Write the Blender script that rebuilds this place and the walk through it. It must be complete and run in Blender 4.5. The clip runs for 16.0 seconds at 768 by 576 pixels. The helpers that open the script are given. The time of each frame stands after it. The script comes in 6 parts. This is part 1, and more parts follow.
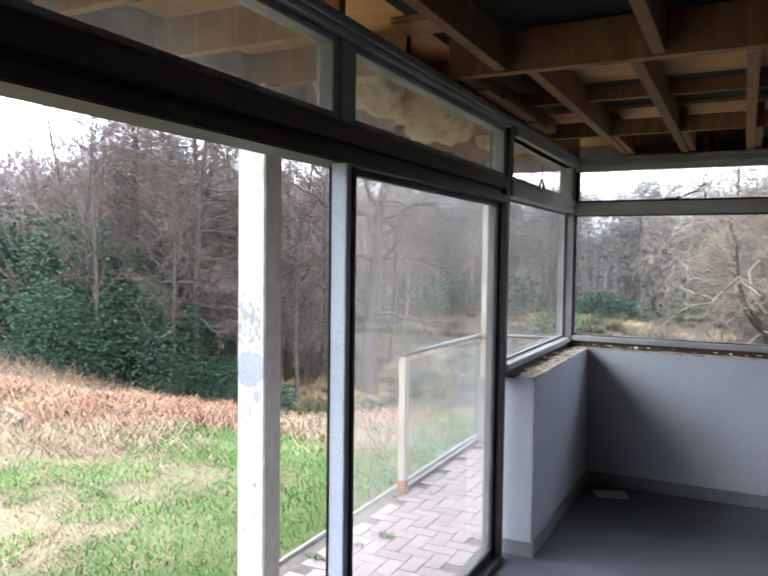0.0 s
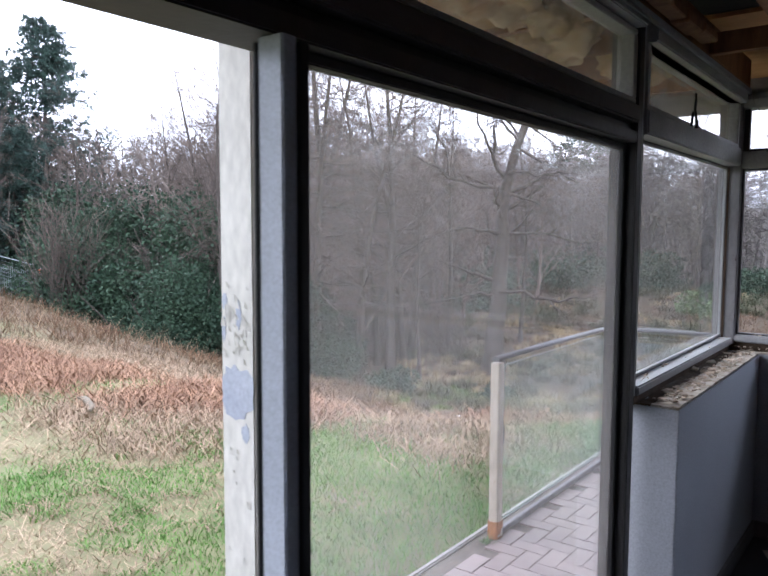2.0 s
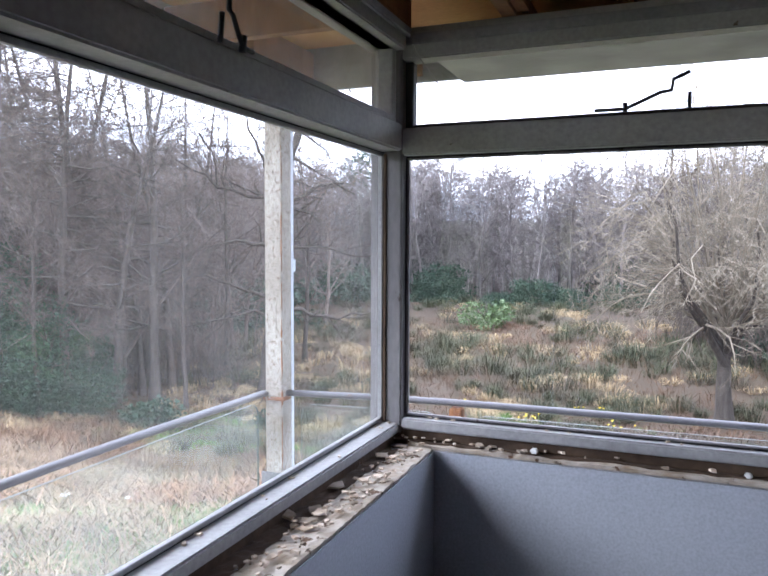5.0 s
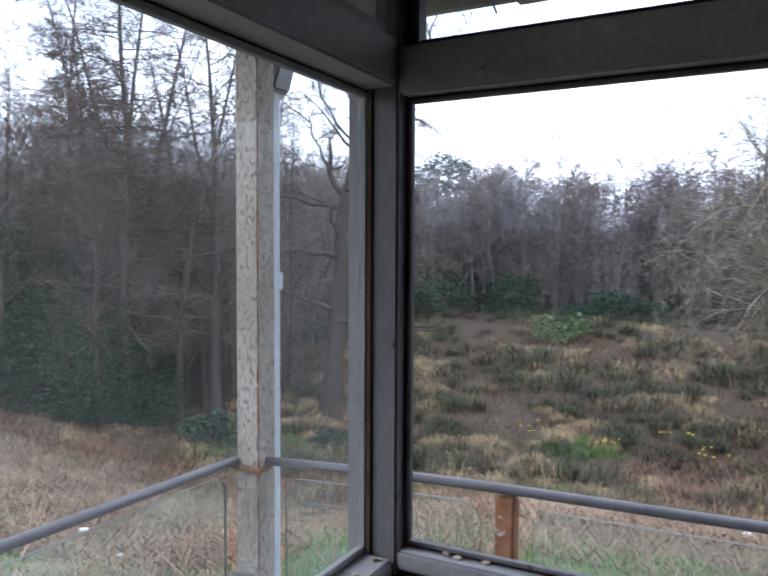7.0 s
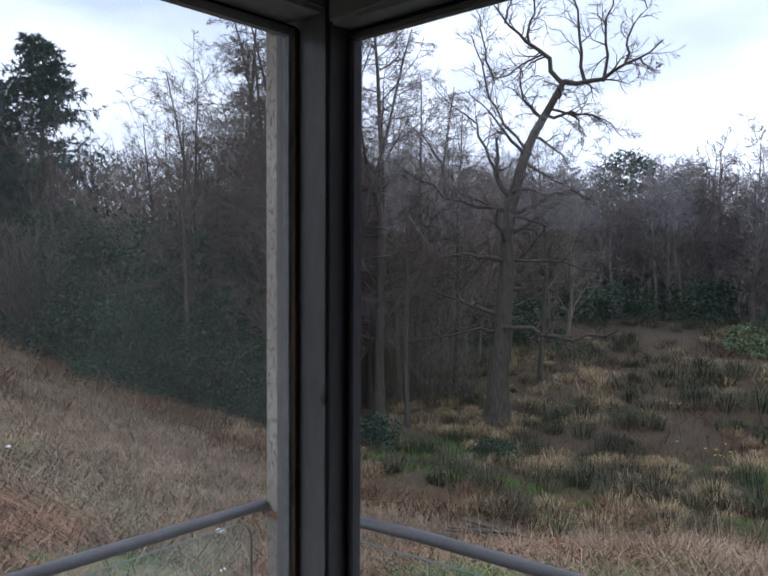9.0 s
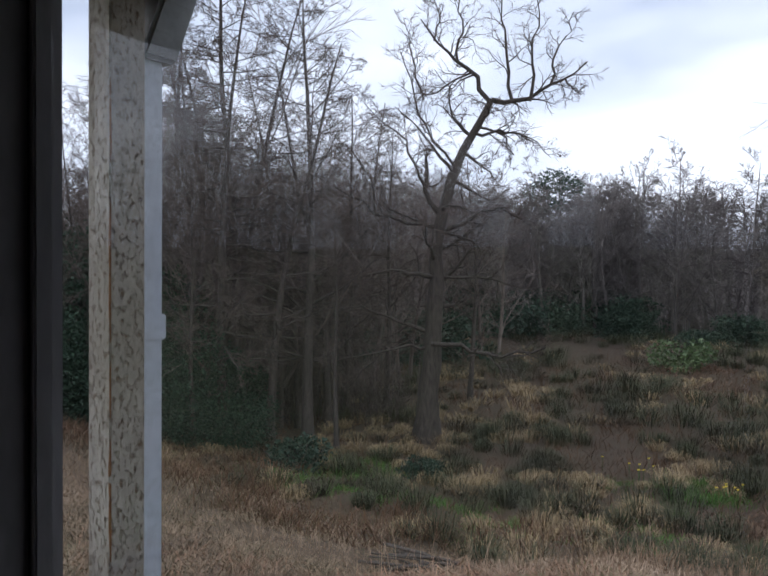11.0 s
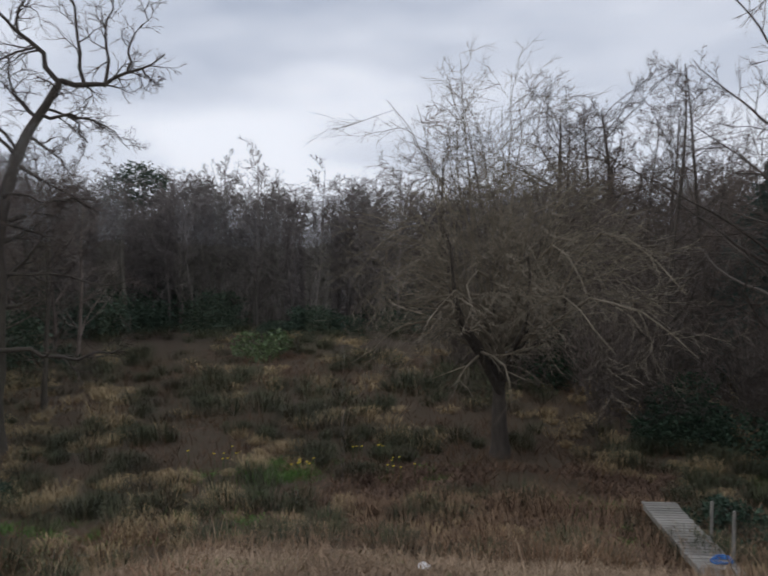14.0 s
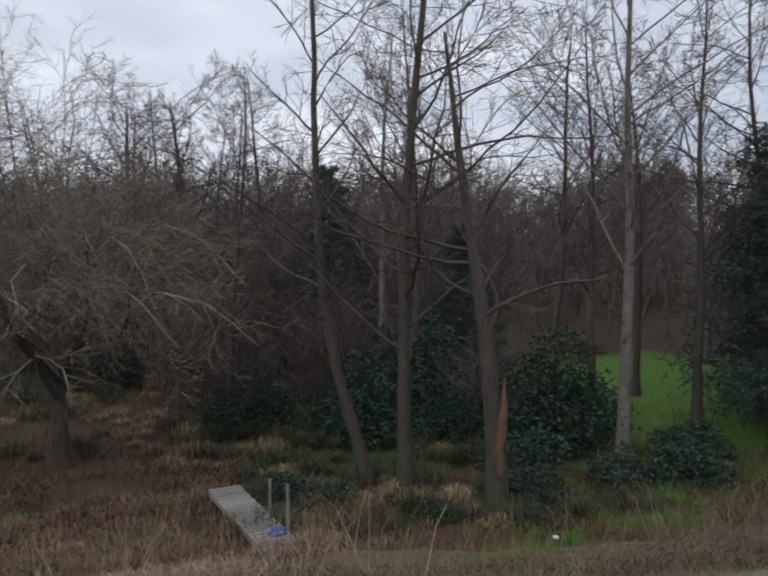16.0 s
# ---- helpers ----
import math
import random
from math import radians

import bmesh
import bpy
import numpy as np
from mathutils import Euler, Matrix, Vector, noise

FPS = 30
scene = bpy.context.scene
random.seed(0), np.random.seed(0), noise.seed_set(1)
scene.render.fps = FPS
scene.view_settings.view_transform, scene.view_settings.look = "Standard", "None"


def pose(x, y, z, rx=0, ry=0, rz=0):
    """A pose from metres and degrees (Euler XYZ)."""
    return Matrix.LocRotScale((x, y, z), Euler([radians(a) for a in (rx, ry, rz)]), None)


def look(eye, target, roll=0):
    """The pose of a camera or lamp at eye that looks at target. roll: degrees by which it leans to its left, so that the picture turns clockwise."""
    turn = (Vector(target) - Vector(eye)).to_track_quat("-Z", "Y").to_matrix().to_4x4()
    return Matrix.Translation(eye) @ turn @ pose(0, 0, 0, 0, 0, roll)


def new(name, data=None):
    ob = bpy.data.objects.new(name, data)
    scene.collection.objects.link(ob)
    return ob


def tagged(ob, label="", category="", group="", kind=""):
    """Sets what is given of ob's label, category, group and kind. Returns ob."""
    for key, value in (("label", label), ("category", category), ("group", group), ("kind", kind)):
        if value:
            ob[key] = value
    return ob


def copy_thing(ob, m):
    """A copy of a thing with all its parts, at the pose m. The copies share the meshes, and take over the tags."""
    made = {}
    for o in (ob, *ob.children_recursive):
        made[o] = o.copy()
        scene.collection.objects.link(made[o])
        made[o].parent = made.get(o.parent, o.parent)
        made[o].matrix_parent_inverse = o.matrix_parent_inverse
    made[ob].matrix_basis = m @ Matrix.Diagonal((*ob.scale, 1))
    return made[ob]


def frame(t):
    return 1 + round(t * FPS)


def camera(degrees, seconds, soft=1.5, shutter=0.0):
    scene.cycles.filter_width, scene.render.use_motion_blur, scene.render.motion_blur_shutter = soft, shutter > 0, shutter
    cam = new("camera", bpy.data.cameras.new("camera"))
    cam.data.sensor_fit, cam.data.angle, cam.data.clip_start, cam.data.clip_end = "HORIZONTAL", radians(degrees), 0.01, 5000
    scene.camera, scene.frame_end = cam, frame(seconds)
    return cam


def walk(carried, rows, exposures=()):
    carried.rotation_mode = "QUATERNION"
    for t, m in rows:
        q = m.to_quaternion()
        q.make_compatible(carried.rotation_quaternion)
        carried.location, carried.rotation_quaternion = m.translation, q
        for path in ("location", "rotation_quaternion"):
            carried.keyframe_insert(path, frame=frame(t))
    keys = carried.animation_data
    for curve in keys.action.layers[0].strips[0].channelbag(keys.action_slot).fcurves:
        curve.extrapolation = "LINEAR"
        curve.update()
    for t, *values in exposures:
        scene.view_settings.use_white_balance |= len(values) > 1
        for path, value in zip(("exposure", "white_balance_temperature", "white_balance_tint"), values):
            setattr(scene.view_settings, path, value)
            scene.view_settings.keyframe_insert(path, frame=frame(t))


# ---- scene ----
LENS = 56.4
cam = camera(LENS, 16.0, soft=1.7, shutter=0.3)
# seconds, x, y, z, yaw, pitch, roll
PATH = [
    (0, 1.032, -5.545, 1.696, 26.78, -2.59, 0.71),
    (0.5, 0.968, -5.243, 1.713, 33.74, -2.97, 0.27),
    (1, 0.914, -4.966, 1.704, 37.41, -4.44, 0.37),
    (1.5, 0.766, -4.655, 1.703, 37.32, -4.40, 0.27),
    (2, 0.719, -4.36, 1.678, 37.46, -4.61, 0.23),
    (2.5, 0.737, -3.996, 1.715, 37.50, -4.81, 0.18),
    (3, 0.633, -3.605, 1.673, 35.87, -4.50, 0.81),
    (3.5, 0.668, -3.239, 1.686, 26.71, -3.37, 0.28),
    (4, 0.785, -2.933, 1.726, 21.97, -3.65, 0.21),
    (6.5, 0.554, -1.551, 1.708, 22.66, -3.23, 0.23),
    (7, 0.505, -1.296, 1.71, 27.90, -2.82, 0.27),
    (7.5, 0.557, -1.047, 1.725, 36.53, -2.89, 0.50),
    (8, 0.562, -0.923, 1.72, 42.27, -2.79, 0.26),
    (10.5, 0.525, -0.351, 1.728, 39.00, -1.59, 0.49),
    (11, 0.516, -0.315, 1.754, 36.92, -1.36, 0.53),
    (11.5, 0.543, -0.312, 1.75, 35.32, -1.33, 0.41),
    (12, 0.549, -0.293, 1.742, 30.63, -1.41, 0.45),
    (12.5, 0.56, -0.251, 1.735, 23.49, -1.46, 0.27),
    (13, 0.573, -0.224, 1.729, 17.51, -1.53, 0.23),
    (13.5, 0.594, -0.184, 1.708, 11.69, -1.56, -0.07),
    (14, 0.619, -0.177, 1.721, 4.80, -1.47, 0.09),
    (14.5, 0.571, -0.088, 1.757, -1.68, -1.79, 0.09),
    (15, 0.692, -0.155, 1.736, -11.34, -1.91, 0.03),
    (15.5, 0.914, -0.125, 1.724, -20.83, -2.05, -0.29),
    (16, 1.003, -0.054, 1.71, -27.91, -2.07, -0.42),
]
walk(cam, [(t, pose(x, y, z, 90 + pitch, -roll, yaw)) for t, x, y, z, yaw, pitch, roll in PATH],
     exposures=[(0.0, 2.72, 5950, 11), (1.0, 2.3, 5750, 13), (2.5, 2.05, 5800, 16), (3.3, 2.25, 5800, 17), (4.0, 2.68, 5750, 17), (6.3, 2.08, 5600, 14), (7.0, 1.36, 5600, 13),
                (8.0, 0.72, 5600, 13), (10.4, 0.22, 5900, 13), (11.5, 0.16, 6050, 12), (12.5, -0.08, 6320, 12), (14.0, -0.32, 6320, 12), (15.0, -0.52, 6320, 12), (16.0, -0.14, 6320, 12)])

# ---------------------------------------------------------------- sky and light
world = bpy.data.worlds.new("overcast_sky")
scene.world = world
world.use_nodes = True
wn, wl = world.node_tree.nodes, world.node_tree.links
SUN_ELEV, SUN_ROT = radians(36), radians(108)
sky = wn.new("ShaderNodeTexSky")
sky.sky_type, sky.sun_disc, sky.sun_elevation, sky.sun_rotation = "NISHITA", False, SUN_ELEV, SUN_ROT
sky.dust_density = 3.0
coord = wn.new("ShaderNodeTexCoord")
stretch = wn.new("ShaderNodeMapping")
stretch.inputs["Scale"].default_value = (1.0, 1.0, 3.2)
clouds = wn.new("ShaderNodeTexNoise")
clouds.inputs["Scale"].default_value, clouds.inputs["Detail"].default_value = 1.9, 5.0
ramp = wn.new("ShaderNodeValToRGB")
ramp.color_ramp.elements[0].position, ramp.color_ramp.elements[0].color = 0.36, (6.3, 6.9, 8.1, 1)
ramp.color_ramp.elements[1].position, ramp.color_ramp.elements[1].color = 0.66, (12.0, 12.2, 12.8, 1)
cover = wn.new("ShaderNodeMix")
cover.data_type = "RGBA"
cover.inputs["Factor"].default_value = 0.9
wl.new(coord.outputs["Generated"], stretch.inputs["Vector"])
wl.new(stretch.outputs["Vector"], clouds.inputs["Vector"])
wl.new(clouds.outputs["Fac"], ramp.inputs["Fac"])
wl.new(sky.outputs["Color"], cover.inputs["A"])
wl.new(ramp.outputs["Color"], cover.inputs["B"])
wl.new(cover.outputs["Result"], wn["Background"].inputs["Color"])
wn["Background"].inputs["Strength"].default_value = 0.105

sun = new("sun", bpy.data.lights.new("sun", "SUN"))
sun.data.energy, sun.data.angle, sun.data.color = 0.9, radians(40), (1.0, 0.96, 0.9)
sun.matrix_world = look((0, 0, 30), (0 + 10 * math.sin(SUN_ROT), 0 - 10 * math.cos(SUN_ROT), 30 - 10 * math.tan(SUN_ELEV)))


# ---------------------------------------------------------------- materials
def surf(name, a, b, scale=4.0, rough=0.8, bump=0.3, metal=0.0, fine=60.0, island=0.0, obj=0.0, spec=0.4, wear=None,
         wear_at=0.62, wear_scale=9.0, stretch=(1, 1, 1), wear_soft=0.03):
    """A two-scale surface from colour a to b; wear: a third colour in noise-shaped spots."""
    m = bpy.data.materials.new(name)
    m.use_nodes = True
    n, l = m.node_tree.nodes, m.node_tree.links
    p = n["Principled BSDF"]
    tc = n.new("ShaderNodeTexCoord")
    mp = n.new("ShaderNodeMapping")
    mp.inputs["Scale"].default_value = stretch
    l.new(tc.outputs["Object"], mp.inputs["Vector"])
    big, small = n.new("ShaderNodeTexNoise"), n.new("ShaderNodeTexNoise")
    big.inputs["Scale"].default_value, big.inputs["Detail"].default_value = scale, 6
    small.inputs["Scale"].default_value, small.inputs["Detail"].default_value = fine, 3
    for t in (big, small):
        l.new(mp.outputs["Vector"], t.inputs["Vector"])
    spread = n.new("ShaderNodeMapRange")
    spread.inputs["From Min"].default_value, spread.inputs["From Max"].default_value = 0.3, 0.7
    l.new(big.outputs["Fac"], spread.inputs["Value"])
    mix = n.new("ShaderNodeMix")
    mix.data_type = "RGBA"
    mix.inputs["A"].default_value, mix.inputs["B"].default_value = (*a, 1), (*b, 1)
    l.new(spread.outputs["Result"], mix.inputs["Factor"])
    out = mix.outputs["Result"]
    height = small.outputs["Fac"]
    if wear:
        spots = n.new("ShaderNodeTexNoise")
        spots.inputs["Scale"].default_value, spots.inputs["Detail"].default_value = wear_scale, 8
        spots.inputs["Roughness"].default_value = 0.62
        l.new(mp.outputs["Vector"], spots.inputs["Vector"])
        cut = n.new("ShaderNodeMapRange")
        cut.inputs["From Min"].default_value, cut.inputs["From Max"].default_value = wear_at, wear_at + wear_soft
        l.new(spots.outputs["Fac"], cut.inputs["Value"])
        w = n.new("ShaderNodeMix")
        w.data_type = "RGBA"
        w.inputs["B"].default_value = (*wear, 1)
        l.new(cut.outputs["Result"], w.inputs["Factor"])
        l.new(out, w.inputs["A"])
        out = w.outputs["Result"]
        sub = n.new("ShaderNodeMath")
        sub.operation = "MULTIPLY_ADD"
        sub.inputs[1].default_value = -1.2
        l.new(cut.outputs["Result"], sub.inputs[0])
        l.new(height, sub.inputs[2])
        height = sub.outputs[0]
    grain = n.new("ShaderNodeHueSaturation")
    amount = n.new("ShaderNodeMapRange")
    amount.inputs["To Min"].default_value, amount.inputs["To Max"].default_value = 0.72, 1.28
    l.new(small.outputs["Fac"], amount.inputs["Value"])
    value = amount.outputs["Result"]
    for on, node, socket in ((island, "ShaderNodeNewGeometry", "Random Per Island"), (obj, "ShaderNodeObjectInfo", "Random")):
        if on:
            g = n.new(node)
            r = n.new("ShaderNodeMapRange")
            r.inputs["To Min"].default_value, r.inputs["To Max"].default_value = 1 - on, 1 + on
            l.new(g.outputs[socket], r.inputs["Value"])
            mul = n.new("ShaderNodeMath")
            mul.operation = "MULTIPLY"
            l.new(value, mul.inputs[0])
            l.new(r.outputs["Result"], mul.inputs[1])
            value = mul.outputs[0]
    l.new(value, grain.inputs["Value"])
    l.new(out, grain.inputs["Color"])
    l.new(grain.outputs["Color"], p.inputs["Base Color"])
    p.inputs["Roughness"].default_value, p.inputs["Metallic"].default_value = rough, metal
    p.inputs["Specular IOR Level"].default_value = spec
    if bump:
        bp = n.new("ShaderNodeBump")
        bp.inputs["Strength"].default_value, bp.inputs["Distance"].default_value = bump, 0.004
        l.new(height, bp.inputs["Height"])
        l.new(bp.outputs["Normal"], p.inputs["Normal"])
    return m


def glass(name, tint, dirt, dirt_scale=3.0, dust_colour=(0.75, 0.78, 0.78)):
    """A thin pane: clear, with a mirror gloss by Fresnel and a patchy film of dirt."""
    m = bpy.data.materials.new(name)
    m.use_nodes = True
    n, l = m.node_tree.nodes, m.node_tree.links
    n.remove(n["Principled BSDF"])
    clear, gloss, film, lit = (n.new("ShaderNodeBsdf" + k) for k in ("Transparent", "Glossy", "Translucent", "Diffuse"))
    clear.inputs["Color"].default_value = (*tint, 1)
    gloss.inputs["Roughness"].default_value = 0.01
    film.inputs["Color"].default_value = lit.inputs["Color"].default_value = (*dust_colour, 1)
    facing = n.new("ShaderNodeLayerWeight")
    facing.inputs["Blend"].default_value = 0.5
    power, fr = n.new("ShaderNodeMath"), n.new("ShaderNodeMath")
    power.operation, fr.operation = "POWER", "MULTIPLY_ADD"
    power.inputs[1].default_value, fr.inputs[1].default_value, fr.inputs[2].default_value = 4.5, 0.7, 0.022
    l.new(facing.outputs["Facing"], power.inputs[0])
    l.new(power.outputs[0], fr.inputs[0])
    tc, noise1 = n.new("ShaderNodeTexCoord"), n.new("ShaderNodeTexNoise")
    noise1.inputs["Scale"].default_value, noise1.inputs["Detail"].default_value = dirt_scale, 7
    l.new(tc.outputs["Object"], noise1.inputs["Vector"])
    amount = n.new("ShaderNodeMapRange")
    amount.inputs["From Min"].default_value, amount.inputs["From Max"].default_value = 0.3, 0.75
    amount.inputs["To Min"].default_value, amount.inputs["To Max"].default_value = dirt * 0.4, dirt * 1.7
    l.new(noise1.outputs["Fac"], amount.inputs["Value"])
    dust, one, two = (n.new("ShaderNodeMixShader") for _ in range(3))
    dust.inputs[0].default_value = 0.3
    l.new(film.outputs[0], dust.inputs[1])
    l.new(lit.outputs[0], dust.inputs[2])
    l.new(amount.outputs["Result"], one.inputs[0])
    l.new(clear.outputs[0], one.inputs[1])
    l.new(dust.outputs[0], one.inputs[2])
    l.new(fr.outputs[0], two.inputs[0])
    l.new(one.outputs[0], two.inputs[1])
    l.new(gloss.outputs[0], two.inputs[2])
    l.new(two.outputs[0], n["Material Output"].inputs["Surface"])
    return m


M = {}
M["wall"] = surf("painted_plaster", (0.41, 0.43, 0.48), (0.49, 0.51, 0.55), 1.5, 0.75, 0.05, fine=120, wear=(0.33, 0.33, 0.34), wear_at=0.73, wear_scale=14)
M["floor"] = surf("grey_floor_screed", (0.05, 0.054, 0.066), (0.09, 0.095, 0.11), 1.3, 0.45, 0.2, fine=90, wear=(0.2, 0.2, 0.2), wear_at=0.7, wear_scale=6)
M["skirt"] = surf("grey_skirting", (0.2, 0.21, 0.22), (0.27, 0.27, 0.28), 5, 0.6, 0.2)
M["frame"] = surf("white_painted_timber", (0.29, 0.286, 0.29), (0.39, 0.382, 0.376), 3, 0.55, 0.15, fine=70, wear=(0.13, 0.1, 0.08), wear_at=0.69, wear_scale=22, stretch=(1, 1, 1))
M["corner_paint"] = surf("dark_corner_paint", (0.15, 0.139, 0.143), (0.22, 0.206, 0.21), 4, 0.55, 0.2, fine=60, wear=(0.08, 0.06, 0.05), wear_at=0.66, wear_scale=20, stretch=(1, 1, 0.4))
M["alu"] = surf("grey_aluminium", (0.42, 0.45, 0.52), (0.5, 0.53, 0.6), 4, 0.45, 0.08, fine=150)
M["dark"] = surf("dark_stained_frame", (0.028, 0.026, 0.026), (0.05, 0.046, 0.045), 6, 0.5, 0.15)
M["brownbar"] = surf("brown_transom", (0.06, 0.05, 0.047), (0.1, 0.085, 0.078), 5, 0.55, 0.2, stretch=(1, 0.3, 1))
M["black"] = surf("black_gasket", (0.012, 0.012, 0.013), (0.02, 0.02, 0.022), 9, 0.5, 0.05)
M["joist"] = surf("sawn_softwood", (0.155, 0.07, 0.031), (0.26, 0.126, 0.058), 7, 0.75, 0.4, fine=40, stretch=(3, 3, 0.7), island=0.2)
M["deck"] = surf("orange_plywood", (0.46, 0.22, 0.09), (0.6, 0.33, 0.15), 3, 0.7, 0.2, wear=(0.13, 0.055, 0.025), wear_at=0.66, wear_scale=5, stretch=(0.6, 2.0, 1))
M["felt"] = surf("black_roof_felt", (0.012, 0.012, 0.013), (0.025, 0.024, 0.024), 3, 0.9, 0.3)
M["wool"] = surf("mineral_wool", (0.32, 0.19, 0.085), (0.5, 0.39, 0.25), 8, 0.95, 0.8, fine=45, wear=(0.33, 0.14, 0.06), wear_at=0.6, wear_scale=5, wear_soft=0.12)
M["chip"] = surf("plaster_chips", (0.3, 0.22, 0.15), (0.58, 0.5, 0.42), 20, 0.95, 0.6, island=0.5)
M["post_cream"] = surf("peeling_cream_paint", (0.5, 0.475, 0.42), (0.6, 0.575, 0.52), 4, 0.6, 0.5, fine=35, wear=(0.36, 0.37, 0.4), wear_at=0.665, wear_scale=6.5, stretch=(1, 1, 0.45))
M["post_tan"] = surf("weathered_tan_paint", (0.4, 0.34, 0.27), (0.52, 0.45, 0.37), 6, 0.7, 0.4, fine=40, wear=(0.24, 0.13, 0.07), wear_at=0.63, wear_scale=12, stretch=(1, 1, 0.4))
M["undercoat"] = surf("bare_grey_undercoat", (0.32, 0.34, 0.4), (0.4, 0.42, 0.47), 6, 0.6, 0.2)
M["post_rust"] = surf("flaking_paint_on_rust", (0.38, 0.33, 0.27), (0.56, 0.51, 0.44), 5, 0.8, 1.0, fine=50, wear=(0.25, 0.175, 0.12), wear_at=0.52, wear_scale=80, stretch=(1, 1, 0.6), wear_soft=0.14)
M["rust"] = surf("orange_rust", (0.2, 0.075, 0.03), (0.42, 0.2, 0.09), 14, 0.9, 0.7, wear=(0.5, 0.45, 0.38), wear_at=0.6, wear_scale=10)
M["upvc"] = surf("white_plastic_pipe", (0.6, 0.64, 0.72), (0.68, 0.71, 0.77), 3, 0.4, 0.03, wear=(0.3, 0.33, 0.3), wear_at=0.78, wear_scale=9)
M["gutter"] = surf("grimy_gutter", (0.2, 0.2, 0.2), (0.34, 0.34, 0.33), 5, 0.5, 0.1)
M["rail"] = surf("grey_handrail", (0.085, 0.08, 0.085), (0.14, 0.13, 0.135), 5, 0.45, 0.2, fine=80, wear=(0.13, 0.075, 0.05), wear_at=0.64, wear_scale=14)
M["paver"] = surf("brown_paver", (0.23, 0.185, 0.175), (0.31, 0.255, 0.235), 5, 0.6, 0.25, fine=80, obj=0.1, spec=0.3)
M["joint"] = surf("paver_joint", (0.09, 0.075, 0.065), (0.14, 0.12, 0.1), 9, 0.95, 0.4)
M["concrete"] = surf("weathered_concrete", (0.25, 0.24, 0.22), (0.36, 0.34, 0.31), 3, 0.9, 0.4)
M["pane"] = glass("dusty_window_glass", (0.97, 0.98, 0.975), 0.03, 3.0, (0.8, 0.78, 0.76))
# real grime, with the film made stronger and warmer to imitate veiling glare
M["pane_dirty"] = glass("grimy_hazed_glass", (0.96, 0.955, 0.95), 0.08, 2.0, (0.82, 0.78, 0.74))
M["pane_clean"] = glass("clear_window_glass", (0.985, 0.99, 0.99), 0.004)
M["balglass"] = glass("green_edged_toughened_glass", (0.92, 0.955, 0.935), 0.032, 4.0)
M["dirt"] = surf("rotten_brown_timber", (0.045, 0.028, 0.018), (0.11, 0.07, 0.045), 9, 0.95, 0.8, fine=50, wear=(0.2, 0.14, 0.1), wear_at=0.66, wear_scale=14)
M["mortar"] = surf("crumbling_pale_mortar", (0.32, 0.25, 0.18), (0.55, 0.5, 0.44), 14, 0.95, 0.9, fine=45, wear=(0.13, 0.08, 0.05), wear_at=0.6, wear_scale=22)
M["glass_edge"] = surf("dark_green_glass_edge", (0.03, 0.05, 0.042), (0.06, 0.09, 0.075), 9, 0.3, 0.0)
M["stalk"] = surf("green_flower_stalk", (0.04, 0.09, 0.02), (0.07, 0.13, 0.035), 9, 0.7, 0.0)
M["paper"] = surf("old_paper", (0.4, 0.36, 0.33), (0.5, 0.46, 0.42), 8, 0.9, 0.1)
M["litter"] = surf("white_litter", (0.75, 0.75, 0.74), (0.85, 0.85, 0.85), 12, 0.6, 0.2)
M["blue"] = surf("blue_rope", (0.02, 0.1, 0.35), (0.05, 0.2, 0.5), 12, 0.7, 0.2)
M["plank"] = surf("grey_weathered_board", (0.2, 0.19, 0.17), (0.32, 0.3, 0.27), 6, 0.85, 0.5, obj=0.2, stretch=(0.4, 3, 1))
M["bark"] = surf("grey_brown_bark", (0.047, 0.039, 0.033), (0.1, 0.083, 0.069), 6, 0.9, 0.8, fine=30, stretch=(3, 3, 0.6))
M["twig"] = surf("fine_brown_twigs", (0.08, 0.061, 0.05), (0.145, 0.112, 0.092), 3, 0.9, 0.0, island=0.3)
M["bark_pale"] = surf("pale_grey_bark", (0.11, 0.1, 0.085), (0.22, 0.2, 0.17), 4, 0.9, 0.5, fine=25, wear=(0.07, 0.06, 0.05), wear_at=0.6, wear_scale=5)
M["twig_pale"] = surf("pale_lichened_twigs", (0.13, 0.106, 0.074), (0.27, 0.23, 0.172), 2, 0.9, 0.0, island=0.35)
M["oak_bark"] = surf("dark_oak_bark", (0.042, 0.034, 0.028), (0.09, 0.075, 0.061), 5, 0.95, 1.0, fine=22, stretch=(3, 3, 0.7))
M["torn"] = surf("torn_orange_wood", (0.09, 0.05, 0.032), (0.19, 0.11, 0.07), 8, 0.9, 0.6, stretch=(4, 4, 0.5))
# grey-brown twigs made paler than near ones: distance haze set in the colour
M["farwood"] = surf("far_twigs_paled_for_haze", (0.14, 0.121, 0.112), (0.225, 0.197, 0.183), 0.6, 0.95, 0.0, island=0.3, obj=0.2)
M["thicket"] = surf("brown_brush", (0.092, 0.074, 0.062), (0.165, 0.134, 0.113), 1.0, 0.95, 0.0, island=0.35, obj=0.25)
M["leaf"] = surf("glossy_dark_leaves", (0.02, 0.044, 0.026), (0.046, 0.08, 0.043), 1.2, 0.62, 0.0, island=0.15, spec=0.25)
M["leaf_dull"] = surf("blue_green_leaves", (0.028, 0.054, 0.036), (0.056, 0.088, 0.054), 1.2, 0.62, 0.0, island=0.25, spec=0.25)
